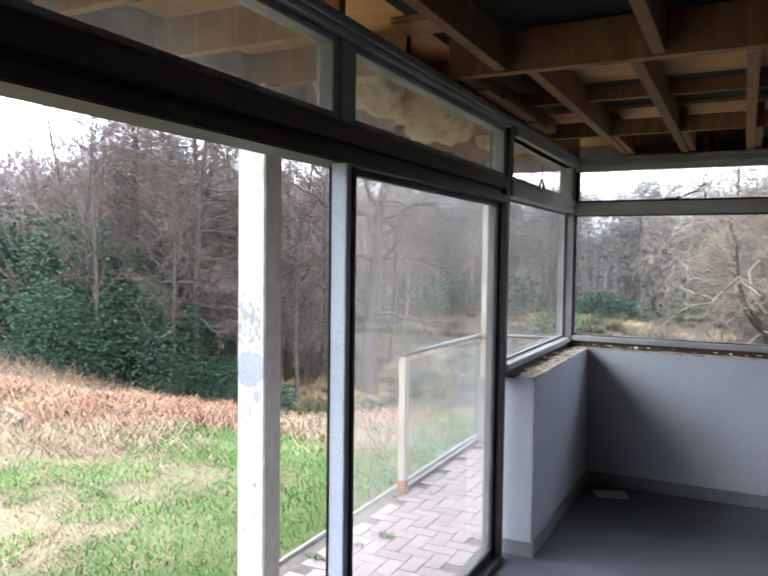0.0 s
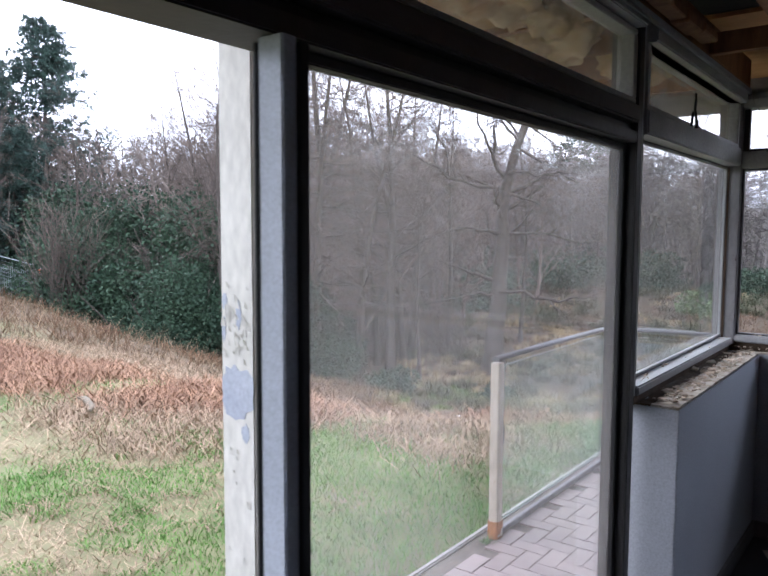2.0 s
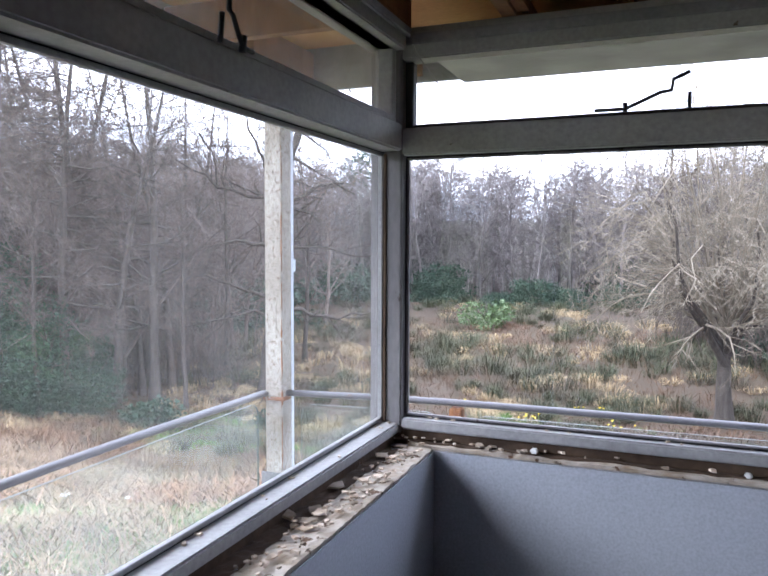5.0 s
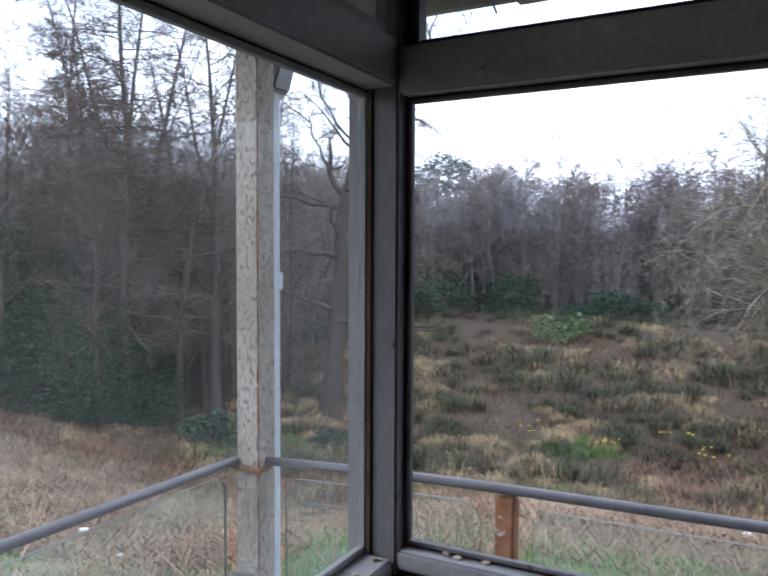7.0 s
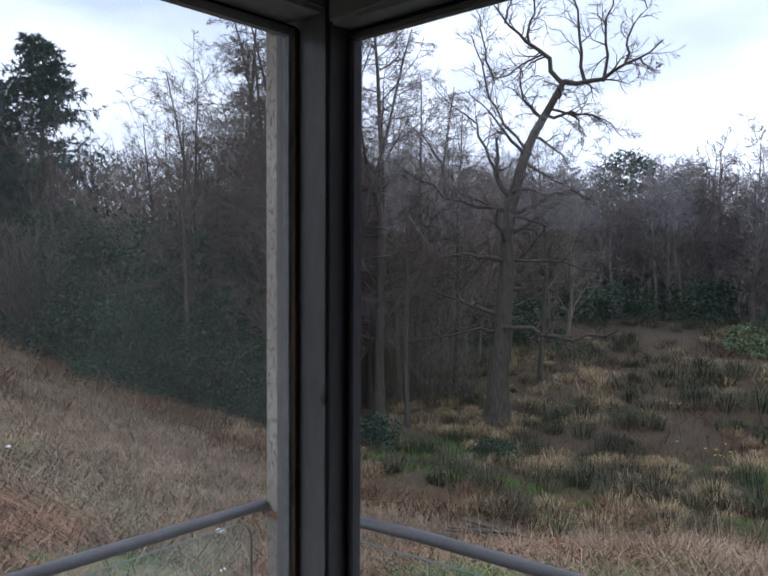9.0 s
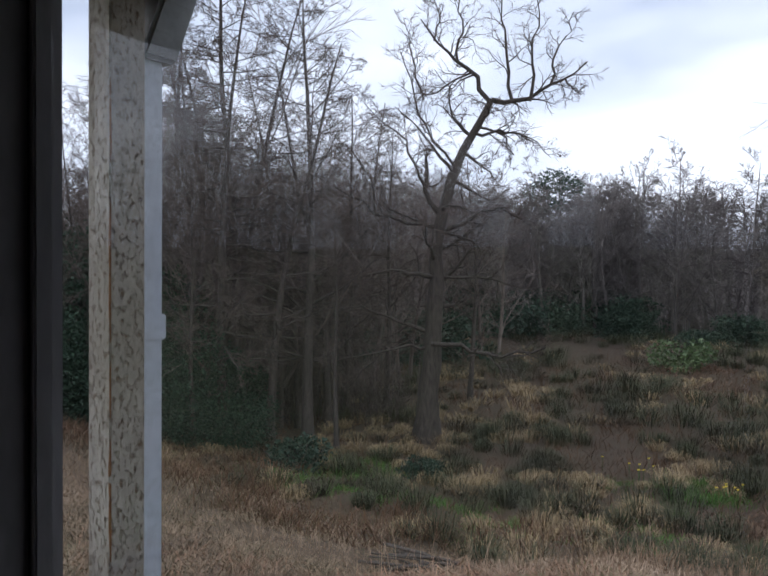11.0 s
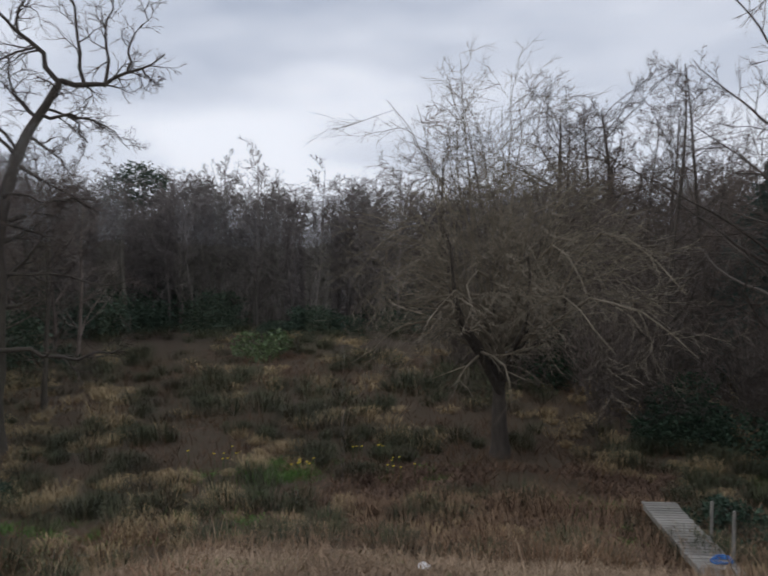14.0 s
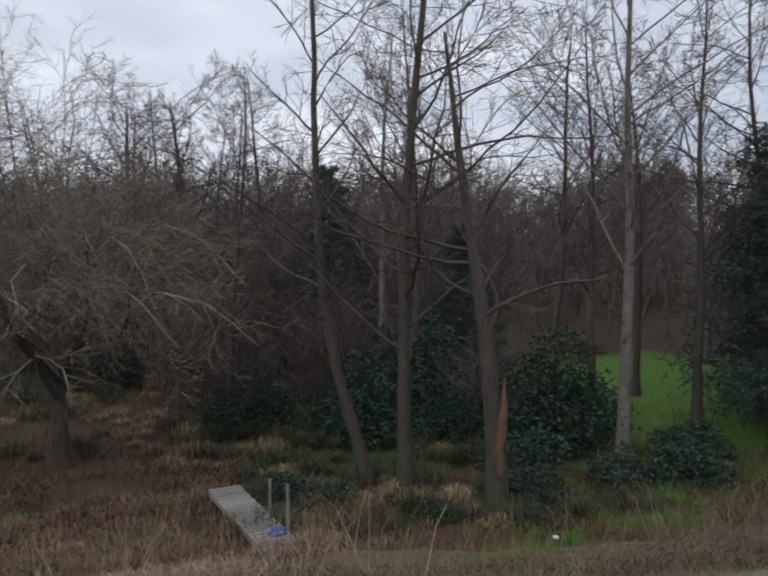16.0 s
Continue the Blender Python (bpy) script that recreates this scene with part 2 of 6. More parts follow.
M["needle"] = surf("dark_conifer_needles", (0.018, 0.04, 0.034), (0.04, 0.075, 0.056), 1.0, 0.6, 0.0, island=0.4)
M["leaf_light"] = surf("yellow_green_leaves", (0.07, 0.12, 0.04), (0.13, 0.19, 0.07), 1.2, 0.45, 0.0, island=0.4)
M["grass"] = surf("green_grass", (0.055, 0.145, 0.016), (0.11, 0.24, 0.036), 0.9, 0.7, 0.0, island=0.4)
M["straw"] = surf("dry_straw_grass", (0.22, 0.15, 0.095), (0.36, 0.265, 0.175), 0.9, 0.85, 0.0, island=0.4)
M["dull_straw"] = surf("damp_straw_grass", (0.1, 0.077, 0.045), (0.2, 0.152, 0.092), 0.9, 0.9, 0.0, island=0.45)
M["bracken"] = surf("dead_bracken", (0.185, 0.096, 0.056), (0.32, 0.19, 0.115), 1.2, 0.9, 0.0, island=0.4)
M["old_bracken"] = surf("weathered_bracken", (0.095, 0.057, 0.038), (0.2, 0.128, 0.085), 1.2, 0.9, 0.0, island=0.45)
M["bank_fern"] = surf("tan_dead_fern", (0.13, 0.08, 0.05), (0.27, 0.175, 0.105), 1.1, 0.9, 0.0, island=0.45)
M["heather"] = surf("dark_heather", (0.045, 0.04, 0.022), (0.085, 0.072, 0.042), 1.0, 0.9, 0.0, island=0.4)
M["brown"] = surf("brown_dead_stems", (0.085, 0.047, 0.024), (0.165, 0.095, 0.05), 0.8, 0.9, 0.0, island=0.4)
M["tawny"] = surf("tawny_tussock", (0.24, 0.175, 0.09), (0.42, 0.315, 0.175), 0.8, 0.9, 0.0, island=0.4)
M["rush"] = surf("dark_green_rush", (0.034, 0.042, 0.018), (0.078, 0.082, 0.037), 1.0, 0.8, 0.0, island=0.45)
M["yellow"] = surf("yellow_petals", (0.75, 0.55, 0.03), (0.85, 0.68, 0.06), 5, 0.6, 0.0)
M["fence"] = surf("galvanised_mesh", (0.22, 0.24, 0.26), (0.3, 0.32, 0.34), 5, 0.5, 0.1, metal=0.4)
M["orange"] = surf("orange_clip", (0.6, 0.15, 0.06), (0.7, 0.2, 0.08), 5, 0.6, 0.0)
# near-black colour for walls out of view, to hold down bounce and reflections
M["unseen_wall"] = surf("dark_unseen_plaster", (0.08, 0.08, 0.08), (0.12, 0.118, 0.115), 1.5, 0.8, 0.15)


def ground_material():
    """Turf near the house, dead bracken on the bank, brown heath below and mown grass beyond the trees."""
    m = surf("turf_and_heath", (0.075, 0.11, 0.03), (0.21, 0.18, 0.1), 0.9, 0.95, 0.9, fine=14)
    n, l = m.node_tree.nodes, m.node_tree.links
    hue = next(k for k in n if k.type == "HUE_SAT")
    turf = hue.inputs["Color"].links[0].from_socket
    tc = n.new("ShaderNodeTexCoord")
    xyz = n.new("ShaderNodeSeparateXYZ")
    l.new(tc.outputs["Object"], xyz.inputs[0])
    wob = n.new("ShaderNodeTexNoise")
    wob.inputs["Scale"].default_value, wob.inputs["Detail"].default_value = 0.35, 5
    l.new(tc.outputs["Object"], wob.inputs["Vector"])
    add = n.new("ShaderNodeMath")
    add.operation = "MULTIPLY_ADD"
    add.inputs[1].default_value = 4.0
    l.new(wob.outputs["Fac"], add.inputs[0])
    l.new(xyz.outputs["Y"], add.inputs[2])
    last = turf
    for lo, hi, c in ((5.2, 6.4, (0.115, 0.077, 0.046)), (8.5, 11.0, (0.062, 0.043, 0.024)), (36.0, 46.0, (0.055, 0.042, 0.033))):
        r = n.new("ShaderNodeMapRange")
        r.inputs["From Min"].default_value, r.inputs["From Max"].default_value = lo, hi
        l.new(add.outputs[0], r.inputs["Value"])
        mx = n.new("ShaderNodeMix")
        mx.data_type = "RGBA"
        mx.inputs["B"].default_value = (*c, 1)
        l.new(r.outputs["Result"], mx.inputs["Factor"])
        l.new(last, mx.inputs["A"])
        last = mx.outputs["Result"]
    off = n.new("ShaderNodeVectorMath")
    off.operation = "DISTANCE"
    off.inputs[1].default_value = (19.8, 17.2, -1.6)
    l.new(tc.outputs["Object"], off.inputs[0])
    r = n.new("ShaderNodeMapRange")
    r.inputs["From Min"].default_value, r.inputs["From Max"].default_value = 6.6, 5.4
    l.new(off.outputs["Value"], r.inputs["Value"])
    mx = n.new("ShaderNodeMix")
    mx.data_type = "RGBA"
    mx.inputs["B"].default_value = (0.075, 0.15, 0.02, 1)
    l.new(r.outputs["Result"], mx.inputs["Factor"])
    l.new(last, mx.inputs["A"])
    l.new(mx.outputs["Result"], hue.inputs["Color"])
    return m


M["ground"] = ground_material()


# ---------------------------------------------------------------- mesh helpers
def part(name, bm, material, parent=None, label=""):
    """Links a bmesh as one mesh object, under a thing or a part if one is given."""
    me = bpy.data.meshes.new(name)
    bm.to_mesh(me)
    bm.free()
    for m in material if isinstance(material, (list, tuple)) else [material]:
        me.materials.append(m)
    ob = new(name, me)
    if parent:
        ob.parent = parent
    if label:
        ob["label"] = label
    return ob


def thing(name, label, category, group="", kind="", at=(0, 0, 0)):
    ob = new(name)
    ob.empty_display_size = 0.1
    ob.location = at
    return tagged(ob, label, category, group, kind)


def slab(lo, hi, bevel=0.0, bm=None, mat=0):
    """A box between two corners, with its edges rounded off by bevel."""
    own = bm is None
    bm = bm or bmesh.new()
    made = bmesh.ops.create_cube(bm, size=1)["verts"]
    for v in made:
        v.co = Vector([lo[i] + (v.co[i] + 0.5) * (hi[i] - lo[i]) for i in range(3)])
    faces = {f for v in made for f in v.link_faces}
    for f in faces:
        f.material_index = mat
    if bevel:
        bmesh.ops.bevel(bm, geom=list({e for v in made for e in v.link_edges}), offset=bevel, segments=2 if own else 1, affect="EDGES")
    return bm


def pipe(points, radius, sides=8, bm=None, flat=1.0):
    """A round bar along points; flat squeezes it in height."""
    bm = bm or bmesh.new()
    pts = [Vector(p) for p in points]
    rings = []
    for i, p in enumerate(pts):
        d = (pts[min(i + 1, len(pts) - 1)] - pts[max(i - 1, 0)]).normalized()
        a = d.cross(Vector((0, 0, 1)) if abs(d.z) < 0.9 else Vector((1, 0, 0))).normalized()
        b = a.cross(d)
        r = radius[i] if isinstance(radius, (list, tuple)) else radius
        rings.append([bm.verts.new(p + r * (math.cos(k * math.tau / sides) * a + flat * math.sin(k * math.tau / sides) * b)) for k in range(sides)])
    for r, s in zip(rings, rings[1:]):
        for k in range(sides):
            bm.faces.new((r[k], r[(k + 1) % sides], s[(k + 1) % sides], s[k])).smooth = True
    bm.faces.new(rings[0])
    bm.faces.new(rings[-1][::-1])
    bmesh.ops.recalc_face_normals(bm, faces=bm.faces)
    return bm


def raw(name, verts, faces, material, parent=None, smooth=False, label="", second=None, split=0):
    """A mesh from arrays of corners and of faces that all have the same number of corners."""
    me = bpy.data.meshes.new(name)
    k = faces.shape[1]
    me.vertices.add(len(verts))
    me.vertices.foreach_set("co", np.asarray(verts, np.float32).ravel())
    me.loops.add(faces.size)
    me.loops.foreach_set("vertex_index", faces.ravel().astype(np.int32))
    me.polygons.add(len(faces))
    me.polygons.foreach_set("loop_start", np.arange(0, faces.size, k, dtype=np.int32))
    me.polygons.foreach_set("loop_total", np.full(len(faces), k, np.int32))
    if smooth:
        me.polygons.foreach_set("use_smooth", np.ones(len(faces), bool))
    me.update(calc_edges=True)
    me.materials.append(material)
    if second:
        # faces from split on take the second material
        me.materials.append(second)
        me.polygons.foreach_set("material_index", (np.arange(len(faces)) >= split).astype(np.int32))
    ob = new(name, me)
    if parent:
        ob.parent = parent
    if label:
        ob["label"] = label
    return ob


def lattice_noise(x, y, scale, seed):
    """Smooth random values from 0 to 1 over the plan."""
    g = np.random.default_rng(seed).random((64, 64))
    u, v = np.asarray(x) / scale, np.asarray(y) / scale
    i, j = np.floor(u).astype(int), np.floor(v).astype(int)
    f, h = u - i, v - j
    f, h = f * f * (3 - 2 * f), h * h * (3 - 2 * h)
    at = lambda a, b: g[(i + a) % 64, (j + b) % 64]
    return (at(0, 0) * (1 - f) + at(1, 0) * f) * (1 - h) + (at(0, 1) * (1 - f) + at(1, 1) * f) * h


def ease(v, lo, hi):
    s = np.clip((v - lo) / (hi - lo), 0, 1)
    return s * s * (3 - 2 * s)


def ground_z(x, y):
    """Height of the ground: a level lawn, a bank down to a heath, and a slope up through the wood."""
    x, y = np.asarray(x, float), np.asarray(y, float)
    z = np.interp(y + (0.5 * ease(x, 2, 5) + 0.4 * np.clip(x - 4, 0, 6)) * ease(y, 1.5, 4) * (1 - ease(y, 9, 13)), [1, 3, 5, 7, 9, 10.5, 13, 20, 30, 40, 60, 120, 400],
                  [-0.12, -0.3, -0.72, -1.3, -2.3, -2.9, -3.35, -3.4, -2.9, -2.1, -1.2, 0.2, 1.2])
    # west of the terrace the lawn falls away sooner
    sooner = np.interp(y, [-2, 0, 1, 2, 3, 5, 7, 9, 10.5, 13, 20], [0, 0, 0.1, 0.32, 0.68, 0.95, 0.95, 0.55, 0.3, 0.1, 0])
    far = np.hypot(x, y)
    z = z - sooner * ease(-x, 1.5, 5) * (1 - 0.85 * ease(-x, 8, 18)) + np.interp(far, [44, 60, 75, 95, 400], [0, 1.2, 3.0, 4.4, 6.5]) * (0.7 + 0.6 * lattice_noise(x, y, 13.0, 9))
    # a swell of ground west of the lawn
    z = z + 0.8 * ease(-x, 17, 24) * ease(y, 3, 8) * (1 - ease(y, 11, 17))
    z = z + 1.6 * ease(x, 13, 30) * ease(y, 4, 14)
    z = z + (lattice_noise(x, y, 2.3, 3) - 0.5) * 0.22 * ease(y, 1, 6) + (lattice_noise(x, y, 0.7, 4) - 0.5) * (0.05 + 0.14 * ease(y, 3, 10))
    house = ease(x, -1.5, -1.1) * (1 - ease(y, 1.0, 1.5))
    return z * (1 - house) - 0.45 * house


# ---------------------------------------------------------------- the shell of the room
EAST, SOUTH = 5.6, -9.0
HEAD = 2.45


def shell():
    part("floor", slab((-0.26, SOUTH, -0.2), (EAST, 0.0, 0.0)), M["floor"])["kind"] = "structure"
    # low walls under the glazing
    west = tagged(part("wall_west", slab((-0.2, -1.61, 0.0), (0.0, -0.062, 1.015), 0.004), M["wall"]), kind="structure")
    north = tagged(part("wall_north", slab((-0.2, -0.06, -0.2), (EAST, 0.2, 1.015), 0.004), M["wall"]), kind="structure")
    # pale broken mortar on the room's side, a dark rotten strip under the frames
    rng = random.Random(4)
    for name, lo, hi, mat, z in (("trim_wall_head", (-0.105, -1.606), (-0.004, -0.07), "mortar", 1.022), ("trim_wall_head_north", (-0.1, -0.056), (EAST - 0.05, -0.03), "mortar", 1.026),
                                 ("trim_rotten_strip", (-0.199, -1.606), (-0.107, -0.07), "dirt", 1.019), ("trim_rotten_strip_north", (-0.199, -0.029), (EAST - 0.05, 0.05), "dirt", 1.03)):
        nx, ny = (9, 90) if hi[0] < 1 else (150, 5)
        top = bmesh.new()
        grid = [[top.verts.new((lo[0] + (hi[0] - lo[0]) * i / nx, lo[1] + (hi[1] - lo[1]) * j / ny, 0)) for j in range(ny + 1)] for i in range(nx + 1)]
        for i in range(nx):
            for j in range(ny):
                top.faces.new((grid[i][j], grid[i + 1][j], grid[i + 1][j + 1], grid[i][j + 1]))
        for v in top.verts:
            lump = noise.noise(v.co * 16) * 0.006 + noise.noise(v.co * 55) * 0.004 + rng.uniform(-0.001, 0.001)
            v.co.z = z + lump
        skirt = bmesh.ops.extrude_edge_only(top, edges=[e for e in top.edges if e.is_boundary])["geom"]
        for v in skirt:
            if isinstance(v, bmesh.types.BMVert):
                v.co.z = 1.0
        tagged(part(name, top, M[mat]), kind="structure")
    packing = slab((-0.237, -1.633, 1.012), (-0.162, -0.03, 1.052), 0.003)
    slab((-0.199, -0.008, 1.03), (EAST - 0.05, 0.048, 1.068), 0.003, packing)
    tagged(part("trim_frame_packing", packing, M["dirt"]), kind="structure")
    base = slab((0.0, -1.625, 0.0), (0.014, -0.062, 0.09), 0.003)
    slab((-0.2, -1.625, 0.0), (0.0, -1.611, 0.09), 0.003, base)
    slab((0.015, -0.074, 0.0), (EAST, -0.061, 0.09), 0.003, base)
    tagged(part("baseboard", base, M["skirt"]), kind="structure")
    # unseen wall added south of the doors to shut out light from there
    tagged(part("wall_west_solid", slab((-0.26, SOUTH, 0.0), (-0.06, -5.31, 2.95)), M["unseen_wall"]), kind="structure")
    # unseen closing walls, coloured dark to dim the room
    tagged(part("wall_east", slab((EAST, SOUTH - 0.2, -0.2), (EAST + 0.2, 0.2, 2.95)), M["unseen_wall"]), kind="structure")
    tagged(part("wall_south", slab((-0.26, SOUTH - 0.2, -0.2), (EAST, SOUTH, 2.95)), M["unseen_wall"]), kind="structure")


def ceiling():
    """Stripped ceiling: joists, noggins and the deck over them, in one mesh."""
    bm = bmesh.new()
    rng = random.Random(8)
    for y in (-2.65, -4.85, -7.05):
        slab((-0.12, y - 0.025, HEAD), (EAST, y + 0.025, HEAD + 0.17), 0.003, bm, 0)
    for i in range(-1, 14):
        x = 0.225 + 0.405 * i
        if x > EAST - 0.05:
            continue
        lo = max(x - 0.024, -0.14)
        slab((lo, -2.624, HEAD + 0.004), (max(x, lo) + 0.024, 0.0, HEAD + 0.155), 0.002, bm, 0)
        # short doubled ends over the wall plate, behind a ledger
        slab((x + 0.026, -0.87, HEAD + 0.012), (x + 0.066, -0.02, HEAD + 0.15), 0.002, bm, 0)
        if x + 0.38 < EAST:
            slab((x + 0.068, -0.915, HEAD + 0.008), (x + 0.38, -0.875, HEAD + 0.1), 0.002, bm, 0)
            slab((x + 0.026, -1.6, HEAD + 0.085), (x + 0.38, -1.555, HEAD + 0.154), 0.002, bm, 0)
    for i in range(9):
        x = 0.11 + 0.61 * i
        slab((x - 0.023, -4.824, HEAD + 0.01), (x + 0.023, -2.676, HEAD + 0.16), 0.002, bm, 0)
        slab((x + 0.05 - 0.022, -7.024, HEAD + 0.01), (x + 0.05 + 0.022, -4.876, HEAD + 0.16), 0.002, bm, 0)
    # a rough wall plate and a pale cross board by the west glazing
    for j in range(7):
        y = -2.6 + 0.215 * j
        slab((-0.105 + rng.uniform(-0.01, 0.012), y, HEAD + 0.002 + rng.uniform(0, 0.012)), (-0.028 + rng.uniform(-0.02, 0.015), y + 0.212, HEAD + 0.05), 0.006, bm, 0)
    slab((-0.1, -3.28, HEAD + 0.05), (0.086, -3.12, HEAD + 0.075), 0.003, bm, 1)
    # deck: plywood near the window, black felt beyond
    slab((-0.2, -0.86, HEAD + 0.175), (EAST, 0.195, HEAD + 0.195), 0, bm, 1)
    slab((0.22, -2.6, HEAD + 0.175), (EAST, -1.62, HEAD + 0.195), 0, bm, 1)
    slab((-0.2, SOUTH, HEAD + 0.197), (EAST, 0.2, HEAD + 0.23), 0, bm, 2)
    tagged(part("ceiling", bm, [M["joist"], M["deck"], M["felt"]]), kind="structure")
    # overhanging roof round the glazing
    eave = bmesh.new()
    slab((-1.12, SOUTH, HEAD + 0.2), (-0.2, 0.76, HEAD + 0.24), 0, eave, 1)
    slab((-0.2, 0.2, HEAD + 0.2), (EAST, 0.76, HEAD + 0.24), 0, eave, 1)
    for i in range(18):
        y = -8.3 + 0.55 * i
        if y < 0.2:
            slab((-1.1, y - 0.022, HEAD + 0.02), (-0.25, y + 0.022, HEAD + 0.17), 0.002, eave, 0)
    for i in range(12):
        x = -0.9 + 0.55 * i
        slab((x - 0.022, 0.21, HEAD + 0.02), (x + 0.022, 0.74, HEAD + 0.17), 0.002, eave, 0)
    slab((-1.12, SOUTH, HEAD + 0.24), (EAST, 0.76, HEAD + 0.3), 0, eave, 2)
    tagged(part("roof", eave, [M["joist"], M["deck"], M["felt"]]), kind="structure")
    fascia = slab((-1.15, SOUTH, HEAD + 0.0), (-1.122, 0.79, HEAD + 0.3), 0.004)
    slab((-1.122, 0.762, HEAD + 0.0), (EAST, 0.79, HEAD + 0.3), 0.004, fascia)
    tagged(part("trim_fascia", fascia, M["gutter"]), kind="structure")
    soffit = slab((-0.14, 0.06, HEAD - 0.02), (EAST, 0.76, HEAD - 0.005), 0)
    tagged(part("soffit_panel", soffit, M["gutter"]), kind="structure")


def wool_batts():
    """Torn wool hanging between the eave joists and along the wall plate."""
    rng = random.Random(3)
    for i, (x, y, sx, sy, z) in enumerate([(-0.56, -2.6, 0.22, 0.19, 2.47), (-0.5, -2.25, 0.22, 0.2, 2.45), (-0.42, -1.92, 0.14, 0.16, 2.47),
                                           (-0.7, -1.35, 0.24, 0.2, 2.49), (-0.45, -0.8, 0.16, 0.2, 2.47)]):
        bm = bmesh.new()
        bmesh.ops.create_icosphere(bm, subdivisions=4, radius=1)
        for v in bm.verts:
            c = v.co.copy()
            n = noise.noise(c * 1.7 + Vector((i * 7, 0, 0))) * 0.35 + noise.noise(c * 4.5 + Vector((0, i * 5, 0))) * 0.22 + abs(noise.noise(c * 10)) * 0.12
            c *= 1 + n
            v.co = Vector((c.x * sx, c.y * sy, max(c.z, -0.75) * 0.09 * (1.25 + 0.9 * noise.noise(c * 3))))
            v.co += Vector((x, y, z + 0.03))
        for f in bm.faces:
            f.smooth = True
        tagged(part("insulation_batt", bm, M["wool"]), "torn brown and cream wool insulation hanging between roof joists", "insulation", "batts in the roof")


def beading(parent, name, axis, plane, lo, hi, z0, z1, w, mat, depth=0.017):
    """Four thin glazing beads round a pane that stands at axis = plane."""
    for a, b, c, d in ((lo, hi, z0, z0 + w), (lo, hi, z1 - w, z1), (lo, lo + w, z0 + w, z1 - w), (hi - w, hi, z0 + w, z1 - w)):
        p, q = (plane + 0.005, plane + 0.005 + depth) if axis == "x" else (plane - 0.005 - depth, plane - 0.005)
        box = ((p, a, c), (q, b, d)) if axis == "x" else ((a, p, c), (b, q, d))
        part(name, slab(*box, 0.002), mat, parent)


def stay(parent, base, way, up):
    """A black window stay with its peg."""
    b = Vector(base)
    w, u = Vector(way), Vector(up)
    bm = pipe([b - w * 0.07, b + w * 0.02, b + w * 0.12 + u * 0.055, b + w * 0.15 + u * 0.06, b + w * 0.155 + u * 0.1, b + w * 0.2 + u * 0.125], 0.006, 6)
    s = part("stay", bm, M["black"], parent, "black iron window stay")
    part("peg", pipe([b + w * 0.02 - u * 0.01, b + w * 0.02 + u * 0.025], 0.008, 6), M["black"], s)
    part("peg", pipe([b + w * 0.2 - u * 0.01, b + w * 0.2 + u * 0.05], 0.006, 6), M["black"], s)


